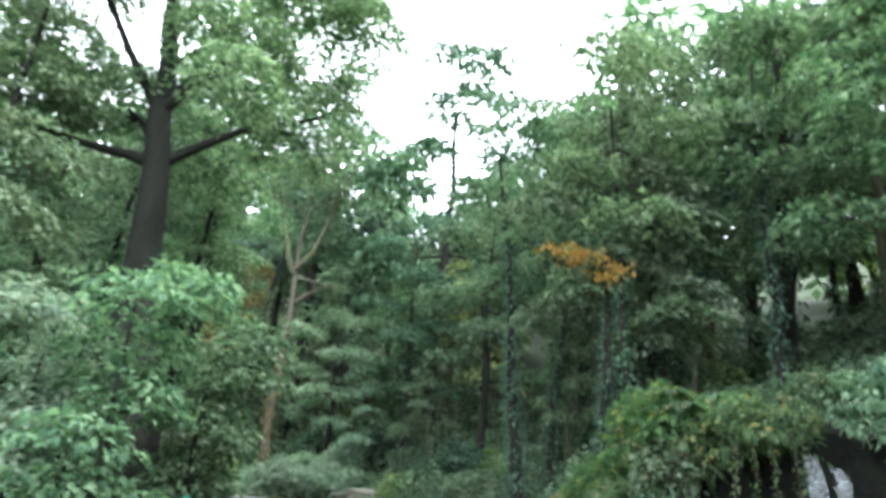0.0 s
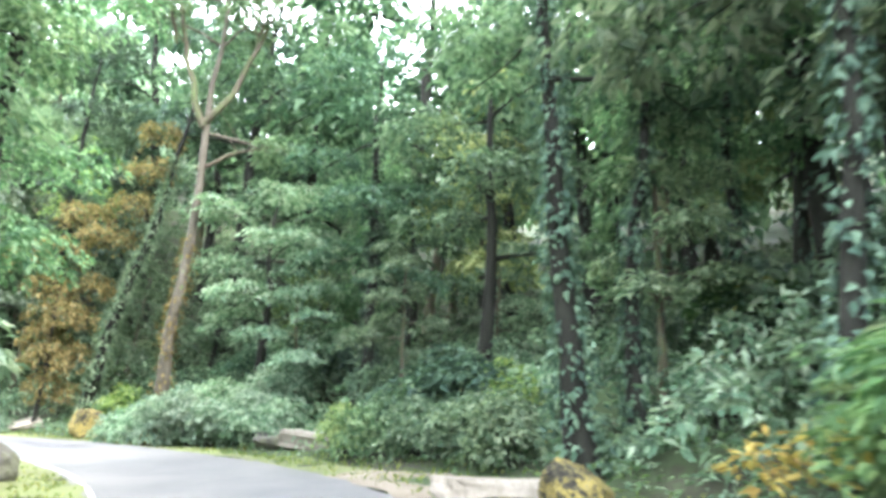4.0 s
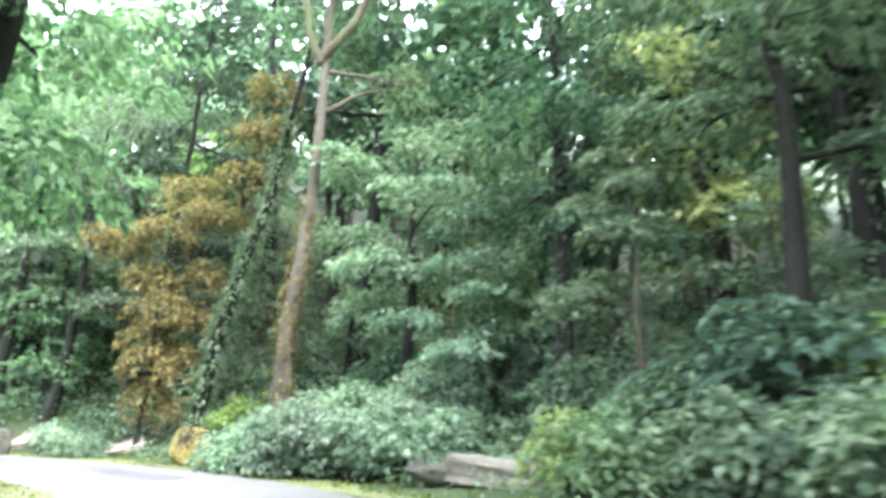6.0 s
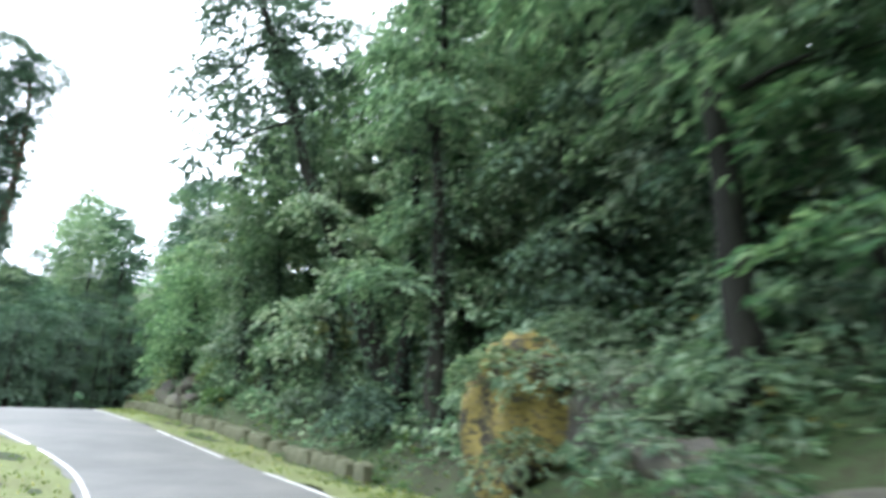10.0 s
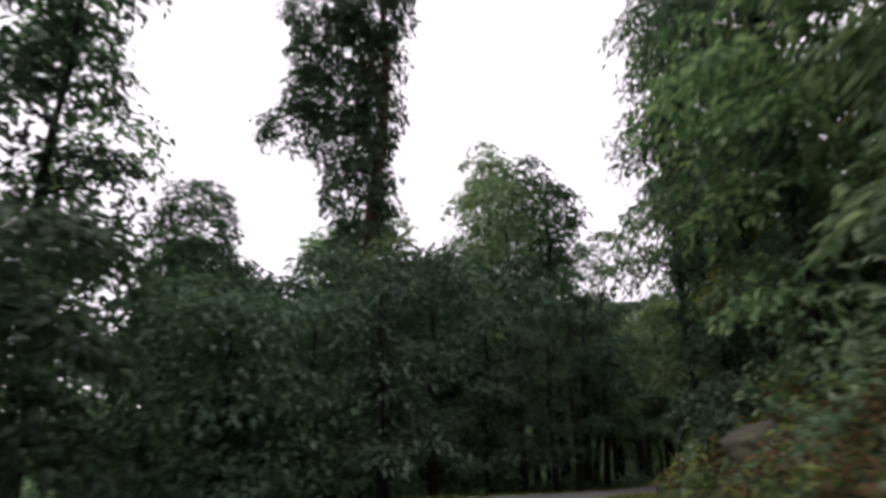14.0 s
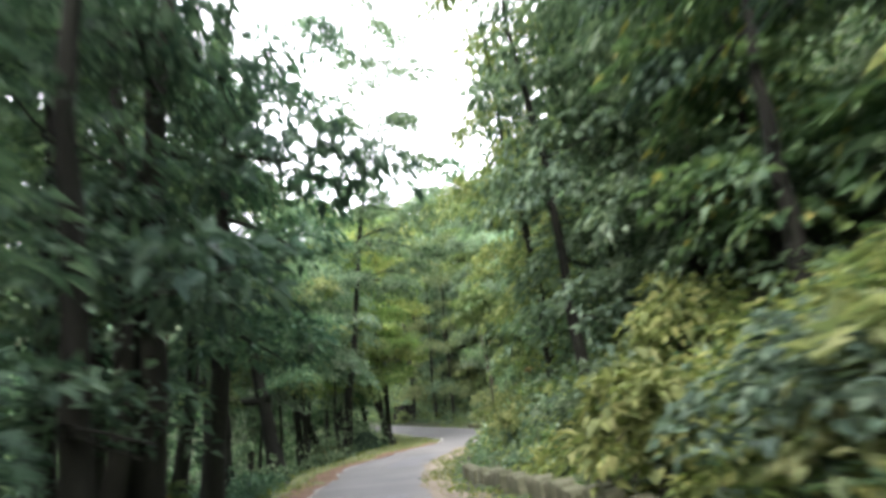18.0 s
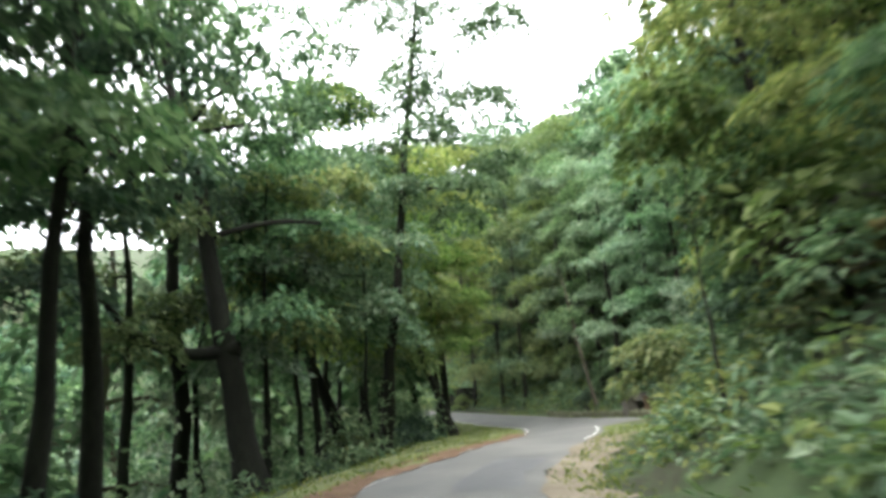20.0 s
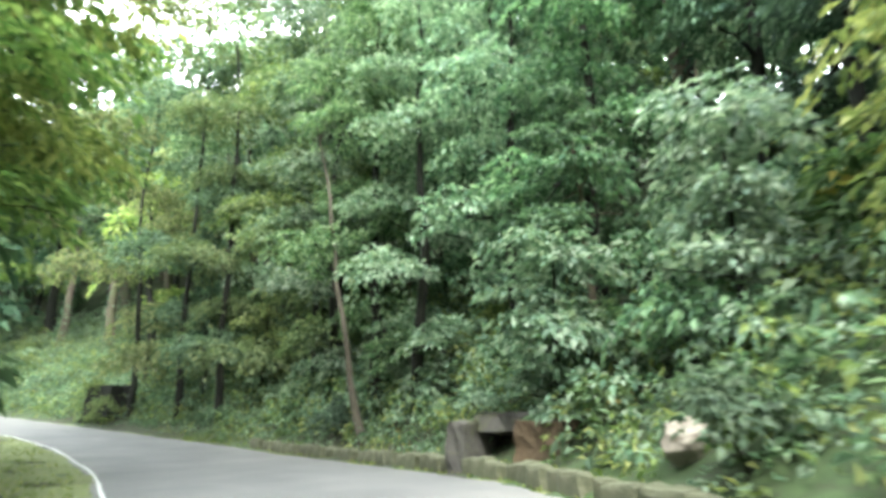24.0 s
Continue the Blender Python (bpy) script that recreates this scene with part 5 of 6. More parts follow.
# The dark-leaved trees at the near end carry the bank's deep shade in colour.
for k, (x, y, h, leaf) in enumerate(((-36.0, 49.6, 18, LEAF), (-39.5, 49.9, 19, LEAF), (-43.5, 48.8, 10, LEAF_PALE), (-37.5, 52.0, 5.5, LEAF), (-33.5, 51.8, 7.5, LEAF_DARK), (-47.5, 47.6, 9.0, LEAF), (-51, 46.8, 9.0, LEAF_PALE), (-56, 45.2, 6, LEAF), (-29.0, 53.0, 8, LEAF_DARK), (-25.5, 51.0, 8.5, LEAF),
                                        (-61, 45.6, 8, LEAF), (-66, 45.2, 9, LEAF), (-72.5, 47.5, 10, LEAF_YELLOW), (-66.5, 48.5, 13, LEAF), (-57, 49, 12, LEAF_YELLOW))):
    rk = np.random.default_rng(580 + k)
    tree("bank_tree", at_ground(x, y), 600 + k, h, 0.07 + 0.01 * h, [(rk.uniform(-1.1, 1.1), rk.uniform(-1.1, 1.1), h * u, 1.2 + 0.03 * h, 1.2 + 0.03 * h, 0.8) for u in (0.2, 0.32, 0.45, 0.56, 0.68, 0.8, 0.93)],
         "small leafy tree crowding the cut bank", BARK, leaf, crown=FINE, boughs=4, ivy=260 + 30 * int(h), ivy_leaf=LEAF_DARK, group="small trees of the bank")
for k, (x, y, h) in enumerate(((-77.0, 46.6, 19), (-73.0, 46.8, 16), (-69.0, 47.0, 15), (-82.5, 48.5, 18), (-33.5, 53.5, 15), (-37.5, 51.5, 14), (-45.5, 51.0, 15), (-49.0, 49.5, 15), (-29.5, 53.5, 14), (-53.0, 48.5, 13), (-37.0, 55.0, 21), (-41.5, 55.5, 22), (-33.0, 57.0, 22), (-26.6, 57.0, 17), (-20.8, 58.5, 18), (-2.7, 49.5, 13))):
    rk = np.random.default_rng(612 + k)
    tree("dense_tree", at_ground(x, y), 616 + k, h, 0.17, [(math.cos(q * 2.3) * rk.uniform(0.4, 2.0), math.sin(q * 2.3) * rk.uniform(0.4, 2.0) - 0.5, h * (0.12 + 0.085 * q), 1.9, 1.9, 1.3) for q in range(10)],
         "tall dense dark-leaved tree leaning over the road", BARK, LEAF_DARK if k in (0, 2) else LEAF_PALE if k in (5, 8, 11) else LEAF, lean=(-0.5, -0.6), crown=dict(spray_r=0.55, density=0.42, leaves=20, length=0.25), ivy=1500, ivy_leaf=LEAF_DARK, boughs=5, group="dense trees of the bank")
tree("roadside_tree", at_ground(-79.5, 46.0), 620, 19, 0.17, [(0.4, -0.6, 2.6, 1.5, 1.5, 1.0), (-0.8, 0.3, 3.8, 1.5, 1.5, 1.0), (-1.5, -0.6, 5, 1.4, 1.4, 0.9), (0.5, -1.4, 7, 1.6, 1.6, 1.0), (-1.2, 0.4, 9.5, 1.8, 1.8, 1.2), (1.2, -0.9, 11.5, 1.8, 1.8, 1.2), (-1.4, -1.0, 13.5, 1.7, 1.7, 1.2), (0.6, 0.6, 15.5, 1.8, 1.8, 1.3), (-0.3, -0.6, 18, 1.6, 1.6, 1.2)],
     "tall airy tree with small leaves against the sky", BARK, LEAF, lean=(-0.4, -0.4), crown=dict(spray_r=0.5, density=0.34, leaves=16, length=0.24), boughs=7, twigs=4, ivy=900, ivy_leaf=LEAF_DARK)

for k, (x, y, h, leaf) in enumerate(((-99.5, 52.0, 17, LEAF), (-104.5, 54.5, 19, LEAF_YELLOW), (-113.5, 60.5, 18, LEAF_YELLOW), (-108.0, 60.8, 20, LEAF))):
    rk = np.random.default_rng(622 + k)
    tree("leafy_tree", at_ground(x, y), 626 + k, h, 0.16, [(math.cos(q * 2.4) * rk.uniform(0.5, 2.0), math.sin(q * 2.4) * rk.uniform(0.5, 2.0), h * (0.12 + 0.09 * q), 2.0, 2.0, 1.2) for q in range(10)],
         "tall leafy tree clothed in leaves to its foot", BARK, leaf, lean=(-0.6, -0.6), crown=dict(spray_r=0.6, density=0.4, leaves=18, length=0.28, ratio=0.5), boughs=4, twigs=2, group="leafy trees beside the road")

# the tall tree smothered by climbers, and its neighbours in the valley
iz = floor_z(-88, 30.0)
RAISED = 2.0
iz -= RAISED + 3
climb = [(0, -0.3, 13 - iz, 2.0, 2.2, 2.2), (-0.6, -1.0, 16.5 - iz, 2.2, 2.4, 2.4), (-0.4, -1.8, 20 - iz, 2.5, 2.7, 2.5), (-0.8, -2.0, 23.5 - iz, 2.8, 3.0, 2.6), (0.2, 0.6, 26 - iz, 2.4, 2.6, 2.6), (-1.0, -3.0, 27 - iz, 2.6, 2.8, 2.2),
         (-0.2, 1.8, 29 - iz, 2.4, 2.6, 1.8), (0.0, -1.4, 30.5 - iz, 2.4, 2.8, 1.8), (-1.0, -5.2, 18.5 - iz, 1.7, 2.0, 1.6), (-0.8, -4.0, 21 - iz, 1.4, 1.6, 1.4), (0.0, 0.2, 9.5 - iz, 2.2, 2.2, 1.8), (-0.3, 1.0, 22.5 - iz, 1.5, 1.7, 2.2), (-0.3, 0.9, 18.5 - iz, 1.4, 1.6, 2.0), (0, 0.6, 15 - iz, 1.4, 1.5, 2.0)]
iz += RAISED + 3
tree("climber_clad_tree", (-88, 30.0, iz), 631, 36 - iz, 0.75, climb, "very tall tree smothered in dark climbers", BARK_RED, LEAF_DARK, lean=(-0.5, 0.7), trunk_top=35 - iz,
     crown=dict(spray_r=0.55, density=0.8, leaves=20, length=0.30, shell=0.78, under=-0.9), boughs=6)
tree("round_tree", at_ground(-82.8, 22.6), 632, 17.5 - floor_z(-82.8, 22.6), 0.3, [(0, 0, 15 - floor_z(-82.8, 22.6), 2.2, 2.2, 2.4), (0.3, 0.2, 12 - floor_z(-82.8, 22.6), 2.4, 2.4, 2.0)], "round-topped tree covered in climbers", BARK, LEAF_DARK,
     crown=dict(spray_r=0.45, density=0.7, leaves=20, length=0.26, shell=0.7, under=-0.9), boughs=2)
for k, (x, y, top, r, leaf) in enumerate(((-73.0, 22.5, 27, 2.6, LEAF_DARK), (-70.0, 19.5, 24, 2.6, LEAF_DARK), (-76.5, 19.0, 25, 2.6, LEAF), (-104, 37.5, 23, 2.6, LEAF), (-110, 36, 29, 2.8, LEAF), (-103, 41.0, 24, 2.4, LEAF_DARK), (-116, 38, 28, 2.8, LEAF), (-122, 29, 22, 3.0, LEAF_DARK), (-116, 33, 24, 3.0, LEAF), (-126, 39, 29, 3.0, LEAF), (-113, 41, 21, 2.6, LEAF_DARK),
                                          (-100, 27, 19, 2.8, LEAF), (-106, 22, 20, 3, LEAF), (-92, 20, 14, 2.6, LEAF_DARK), (-130, 47, 25, 3, LEAF), (-132, 33, 24, 3, LEAF), (-118, 20, 22, 3, LEAF_DARK), (-96, 13, 17, 3, LEAF), (-80, 8, 16, 3, LEAF), (-80, 25, 7.5, 2.6, LEAF_DARK), (-82, 29, 9.5, 2.6, LEAF_DARK), (-86, 34, 10, 2.6, LEAF_DARK), (-94, 31, 12, 2.8, LEAF_DARK), (-98, 33.5, 13, 2.8, LEAF_DARK), (-102, 32, 14, 2.8, LEAF_DARK))):
    z0 = floor_z(x, y)
    rk = np.random.default_rng(640 + k)
    h = top + RAISED - z0
    tree("valley_tree", (x, y, z0), 660 + k, h, 0.4, [(rk.uniform(-2, 2), rk.uniform(-2, 2), h * u, r * rk.uniform(0.8, 1.1), r * rk.uniform(0.8, 1.1), r * 0.8) for u in (0.45, 0.55, 0.64, 0.73, 0.82, 0.9, 0.96)],
         "tall tree rising from the valley below the road", BARK, leaf, crown=dict(spray_r=0.8, density=0.42, leaves=14, length=0.44, ratio=0.5, under=-0.7), boughs=4, group="trees of the valley")
for k, (x, y, h) in enumerate(((-66, 33.5, 9), (-69.5, 36.0, 8.5), (-72.5, 33, 11), (-76, 36.2, 9.5), (-79.5, 33.8, 11), (-82.5, 37.5, 9.5), (-86.5, 38.8, 10.5), (-90.5, 40.3, 12.5), (-61, 31, 9), (-74, 28.5, 13), (-79, 29, 13), (-65, 27.5, 11), (-70, 29.5, 12), (-94.0, 41.5, 14), (-92, 36.5, 15), (-97.5, 42.0, 15), (-98, 38, 17), (-88, 28, 15), (-57, 29, 8))):
    z0 = floor_z(x, y)
    if x > -92:
        h = 3.4 + 0.27 * math.hypot(x + 52.8, y - 40.3) * (0.82 + 0.43 * ((k * 0.618) % 1.0)) - z0
    rk = np.random.default_rng(700 + k)
    d = float(road_frame(x, y)[1][0])
    wide = min(1.0, max(0.35, (-d - 2.6) / 4.5))
    # Dark leaves stand in for the backlit look of these trees.
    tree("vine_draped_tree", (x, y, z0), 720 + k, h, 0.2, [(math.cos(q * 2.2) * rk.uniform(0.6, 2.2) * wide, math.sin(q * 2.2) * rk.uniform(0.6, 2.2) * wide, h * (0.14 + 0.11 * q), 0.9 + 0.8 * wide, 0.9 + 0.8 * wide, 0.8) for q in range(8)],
         "tree draped in vines below the road, leaves coloured dark as if backlit", BARK, LEAF_DARK, crown=dict(spray_r=0.65, density=0.56 if x > -88 else 0.36, leaves=24 if d > -7 else 20, length=0.22 if d > -7 else 0.31, flat=1.1, ratio=0.5), boughs=5, group="vine-draped trees below the road")

for k, (x, y, z, leaf) in enumerate(((-85.6, 46.9, 2.3, LEAF_YELLOW), (-84.0, 47.5, 3.6, LEAF_YELLOW), (-87.5, 47.6, 2.2, LEAF_YELLOW), (-89.6, 48.2, 2.6, LEAF_YELLOW), (-93.5, 48.6, 2.4, LEAF_YELLOW), (-118.6, 60.2, 2.6, LEAF_YELLOW), (-121.6, 63.8, 3.0, LEAF_YELLOW), (-112.6, 56.6, 7.0, LEAF_YELLOW), (-125.5, 68.0, 3.2, LEAF_YELLOW))):
    z0 = floor_z(x, y)
    tree("broad_leaved_sapling", (x, y, z0), 770 + k, z - z0 + 0.6, 0.05, [(0.2, -0.4, z - z0, 0.9, 0.9, 0.6), (-0.5, -0.2, z - z0 - 0.7, 0.8, 0.8, 0.5), (0.6, 0.3, z - z0 - 0.5, 0.8, 0.8, 0.5)], "sapling with large drooping yellow-green leaves", BARK, leaf,
         crown=dict(spray_r=0.45, density=0.5, leaves=16, length=0.28, ratio=0.5), boughs=3, group="broad-leaved saplings")

# ---- things of the last stretch ----
for k, (x, y, z, sx, sy, sz, turn, mat, label) in enumerate((
        (-107.6, 56.9, 1.2, 3.4, 2.4, 3.2, (0, 0, -20), ROCK, "dark undercut rock face above the road"), (-110.0, 58.2, 1.6, 3.6, 2.6, 4.0, (0, 8, -40), ROCK, "dark cracked rock face above the road"), (-112.3, 59.3, 1.6, 3.0, 2.2, 3.4, (0, 0, 10), ROCK, "dark broken rock face above the road"),
        (-108.8, 57.2, 3.6, 3.6, 2.2, 1.2, (14, 0, -32), ROCK_MOSS, "mossy overhanging rock ledge above the road"), (-111.4, 58.6, 4.2, 3.2, 2.2, 1.3, (10, 5, -26), ROCK, "overhanging rock ledge above the road"), (-114.2, 60.0, 1.0, 2.0, 1.8, 2.6, (0, 0, 20), ROCK_PALE, "pale rock at the end of the undercut"))):
    boulder("rock_overhang", (x, y, z), 801 + k, (sx, sy, sz), mat, label, turn, detail=4)
for k, (x, y, z, r) in enumerate(((-107.5, 56.0, 5.2, 1.1), (-109.6, 57.0, 5.8, 1.2), (-111.6, 58.0, 5.6, 1.1), (-113.5, 58.6, 4.0, 1.1), (-106.0, 55.2, 3.6, 1.0), (-108.0, 55.2, 1.0, 0.8), (-111.0, 56.6, 0.9, 0.8), (-114.8, 60.4, 1.6, 1.0), (-112.6, 57.4, 4.9, 0.9), (-109.0, 55.8, 3.2, 0.8), (-106.8, 55.4, 2.2, 0.9), (-110.6, 56.6, 2.6, 0.7), (-113.0, 58.4, 2.4, 0.8))):
    creeper(foliage("creeper", np.random.default_rng(870 + k), [(x, y, z, r, r, r * 0.75)], (LEAF, LEAF_YELLOW, LEAF_FERN)[k % 3], spray_r=0.4, density=0.45, leaves=20, length=0.2), "leafy creeper hanging over the rock face")
boulder("bank_stone", (-130.5, 70.6, floor_z(-130.5, 70.6) + 0.1), 804, (1.0, 0.7, 0.5), ROCK_PALE, "pale stone on the grass verge", (0, 0, 20), group="stones on the verge")
# The block takes the near-black rock for its dark colour alone.
slab("stone_block", (-181, 78.6, floor_z(-181, 78.6) + 0.9), 807, (3.2, 1.6, 2.4), ROCK_WET_SHADED, "dark squared stone block behind the drain wall", (0, 0, 8))
creeper(foliage("creeper", np.random.default_rng(892), [(-181.6, 77.8, 2.6, 1.3, 0.9, 0.6), (-183.4, 77.6, 1.3, 1.0, 0.9, 1.2), (-178.6, 77.6, 1.1, 0.9, 0.8, 1.1), (-180.4, 77.4, 0.6, 1.2, 0.5, 0.5)], LEAF_YELLOW, spray_r=0.45, density=0.4, leaves=16, length=0.24), "yellow-green creeper over the stone block")
boulder("bank_stone", (-135.1, 73.6, floor_z(-135.1, 73.6) + 0.25), 805, (0.9, 0.7, 0.9), ROCK_PALE, "pale stone by the drain", (0, 0, 60), group="stones on the verge")


# Trunks here wear the bark colour with canopy shade in it.
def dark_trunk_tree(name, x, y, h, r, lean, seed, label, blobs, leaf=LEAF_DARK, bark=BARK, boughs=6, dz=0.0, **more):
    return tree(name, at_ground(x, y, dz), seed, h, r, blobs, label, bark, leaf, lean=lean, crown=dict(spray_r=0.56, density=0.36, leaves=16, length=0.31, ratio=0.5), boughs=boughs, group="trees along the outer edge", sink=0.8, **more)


old = dark_trunk_tree("old_roadside_tree", -123.7, 49.4, 17, 0.52, (-0.95, -2.7), 811, "old dark tree with a thick crooked trunk and low boughs",
                [(-1.8, -5.6, 12.5, 1.9, 1.9, 1.2), (1.6, 0.5, 14, 1.9, 1.9, 1.2), (-0.6, -3.6, 16, 2.1, 2.1, 1.5), (-2.4, -2.5, 18, 2.0, 2.0, 1.3), (0.8, 1.0, 11.5, 1.4, 1.4, 0.9)], LEAF)
for way in ([(-0.2, -0.5, 4.6), (-0.7, -2.0, 4.4), (-1.2, -3.6, 5.2), (-1.5, -4.6, 6.6), (-1.6, -5.2, 8.0)], [(-0.6, -1.8, 10.6), (-1.1, -3.4, 10.5), (-1.5, -4.4, 11.4), (-1.6, -4.8, 13.0)], [(-0.5, -1.2, 8.2), (0.0, 0.6, 8.6), (0.4, 2.0, 8.4)]):
    line = limb_curve(way)
    part("limb", mesh_from("limb", *tubes([np.concatenate([line, np.linspace(0.24 if way[0][2] != 8.2 else 0.11, 0.06, len(line))[:, None]], 1)], 8), BARK), old)
dark_trunk_tree("leaning_roadside_tree", -135.9, 55.3, 15, 0.44, (-1.9, -4.6), 812, "dark tree leaning out over the slope", [(-2.6, -4.6, 13, 2.0, 2.0, 1.3), (-1.2, -3.2, 15, 2.0, 2.0, 1.3), (-3.2, -6.6, 15, 1.8, 1.8, 1.3)])
rt = np.random.default_rng(816)
for x, y, h, r, n in ((-98.0, 42.2, 15, 0.36, 9), (-103.6, 43.9, 17, 0.32, 13)):
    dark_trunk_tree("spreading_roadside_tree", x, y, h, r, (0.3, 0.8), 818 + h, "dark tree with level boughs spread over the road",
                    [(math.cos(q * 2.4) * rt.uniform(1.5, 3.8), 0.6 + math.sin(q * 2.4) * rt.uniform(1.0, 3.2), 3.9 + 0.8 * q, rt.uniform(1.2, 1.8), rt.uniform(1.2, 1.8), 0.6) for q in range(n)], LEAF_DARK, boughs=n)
dark_trunk_tree("straight_roadside_tree", -135.6, 56.0, 36, 0.33, (1.6, 4.3), 813, "straight dark tree at the road's outer edge",
                [(1.2 + math.cos(q * 2.4) * rt.uniform(1.0, 5.6), 3.4 + math.sin(q * 2.4) * rt.uniform(1.0, 5.6), 12.0 + 0.6 * q, rt.uniform(1.4, 2.0), rt.uniform(1.4, 2.0), 1.0) for q in range(42)], LEAF, boughs=26)
dark_trunk_tree("bend_tree", -140.8, 62.2, 13, 0.30, (-1.3, -3.2), 815, "slim dark tree leaning over the bend's edge", [(-1.2, -4.6, 10.0, 1.4, 1.4, 0.8), (-0.6, -1.2, 11.5, 1.6, 1.6, 1.0), (-1.6, -3.0, 13, 1.8, 1.8, 1.2), (-2.0, -2.0, 15, 1.7, 1.7, 1.2)], LEAF_YELLOW, trunk_top=10.5, fork=0.7, thick=0.8)
for k, (x, y, h, r, lx, ly) in enumerate(((-127.0, 49.8, 15, 0.16, 0.6, 0.3), (-128.2, 48.8, 15, 0.15, -0.3, 0.5), (-128.8, 51.6, 14, 0.15, 0.2, -0.6), (-130.6, 52.0, 16, 0.22, 0.3, 0.2), (-131.6, 54.6, 14, 0.13, -0.8, 0.3), (-126.0, 45.6, 17, 0.25, 0.5, 0), (-131.5, 47.8, 18, 0.2, -0.5, 0.2), (-138.2, 57.0, 14, 0.17, 0.4, 0.3),
                                          (-118.5, 45.6, 16, 0.3, 0.3, -0.4), (-114.5, 45.4, 15, 0.22, -0.5, 0.2), (-110.5, 43.6, 16, 0.32, 0.3, 0.2), (-106.0, 42.6, 14, 0.24, 0.4, 0.3), (-120.6, 42.0, 18, 0.25, 0.2, 0.4), (-103.0, 40.0, 15, 0.3, 0.3, 0.3), (-113, 39.5, 17, 0.3, 0, 0.2), (-136, 50.5, 17, 0.22, 0.3, 0.2), (-142, 56.5, 16, 0.2, 0.2, 0.3))):
    rk = np.random.default_rng(820 + k)
    bl = [(lx + math.cos(q * 2.4) * rk.uniform(0.8, 2.4), ly + math.sin(q * 2.4) * rk.uniform(0.8, 2.4), h * (0.46 + 0.075 * q), 1.7, 1.7, 0.95) for q in range(7)]
    dark_trunk_tree("slim_roadside_tree", x, y, h, r, (lx, ly), 840 + k, "slim dark-stemmed tree on the slope below the road", bl, (LEAF, LEAF_PALE, LEAF_YELLOW)[k % 3] if x < -122 else (LEAF_DARK, LEAF)[k % 2], boughs=4)
for k, (x, y, h, r, leaf) in enumerate(((-143.5, 58.6, 17, 2.4, LEAF_YELLOW), (-146.5, 63.2, 15, 2.2, LEAF_YELLOW), (-150.5, 65.2, 22, 2.4, LEAF_YELLOW), (-155, 66.4, 24, 2.5, LEAF_YELLOW), (-147.5, 56.5, 21, 2.6, LEAF), (-152.5, 60.5, 22, 2.6, LEAF_YELLOW), (-160, 66, 27, 2.7, LEAF),
                                        (-140, 54.5, 22, 2.6, LEAF_YELLOW), (-136.5, 53.5, 20, 2.4, LEAF), (-158, 58, 24, 2.8, LEAF), (-166, 67.5, 28, 2.8, LEAF_YELLOW), (-160, 84, 26, 2.8, LEAF), (-166, 86.5, 28, 3.0, LEAF_YELLOW), (-172, 80, 34, 3.0, LEAF), (-170, 91, 30, 3.0, LEAF_YELLOW), (-156, 88, 28, 3.0, LEAF), (-167.5, 80.5, 31, 2.9, LEAF_YELLOW), (-161, 82.5, 29, 2.8, LEAF_YELLOW), (-178, 79, 34, 3.0, LEAF_YELLOW), (-150, 86, 26, 2.8, LEAF_PALE), (-183, 88, 28, 3.0, LEAF))):
    z0 = floor_z(x, y)
    rk = np.random.default_rng(930 + k)
    hh = h - min(z0, 0) * 0.6
    tree("overhanging_tree", (x, y, z0), 950 + k, hh, 0.22, [(math.cos(q * 2.3) * rk.uniform(0.5, 1.5) * r, math.sin(q * 2.3) * rk.uniform(0.5, 1.5) * r, hh * ((0.10 if y > 75 else 0.36) + (0.095 if y > 75 else 0.068) * q), r, r, r * 0.55) for q in range(10)],
         "tall tree with a thin yellow-green crown overhanging the bend", BARK, leaf, crown=dict(spray_r=0.66, density=0.34, leaves=16, length=0.38, flat=1.0, ratio=0.5), boughs=6, group="overhanging trees of the bend")
tree("pale_stem_tree", at_ground(-150.4, 78.4), 860, 16, 0.16, [(-0.6, 0.4, 14, 1.6, 1.6, 1.1), (-2.2, -0.6, 15.5, 1.6, 1.6, 1.1), (-1.0, 0.6, 17.0, 1.6, 1.6, 1.1)], "leaning tree with a slim pale stem", BARK_PALE, LEAF, lean=(-2.0, -1.4), crown=FINE, boughs=3)
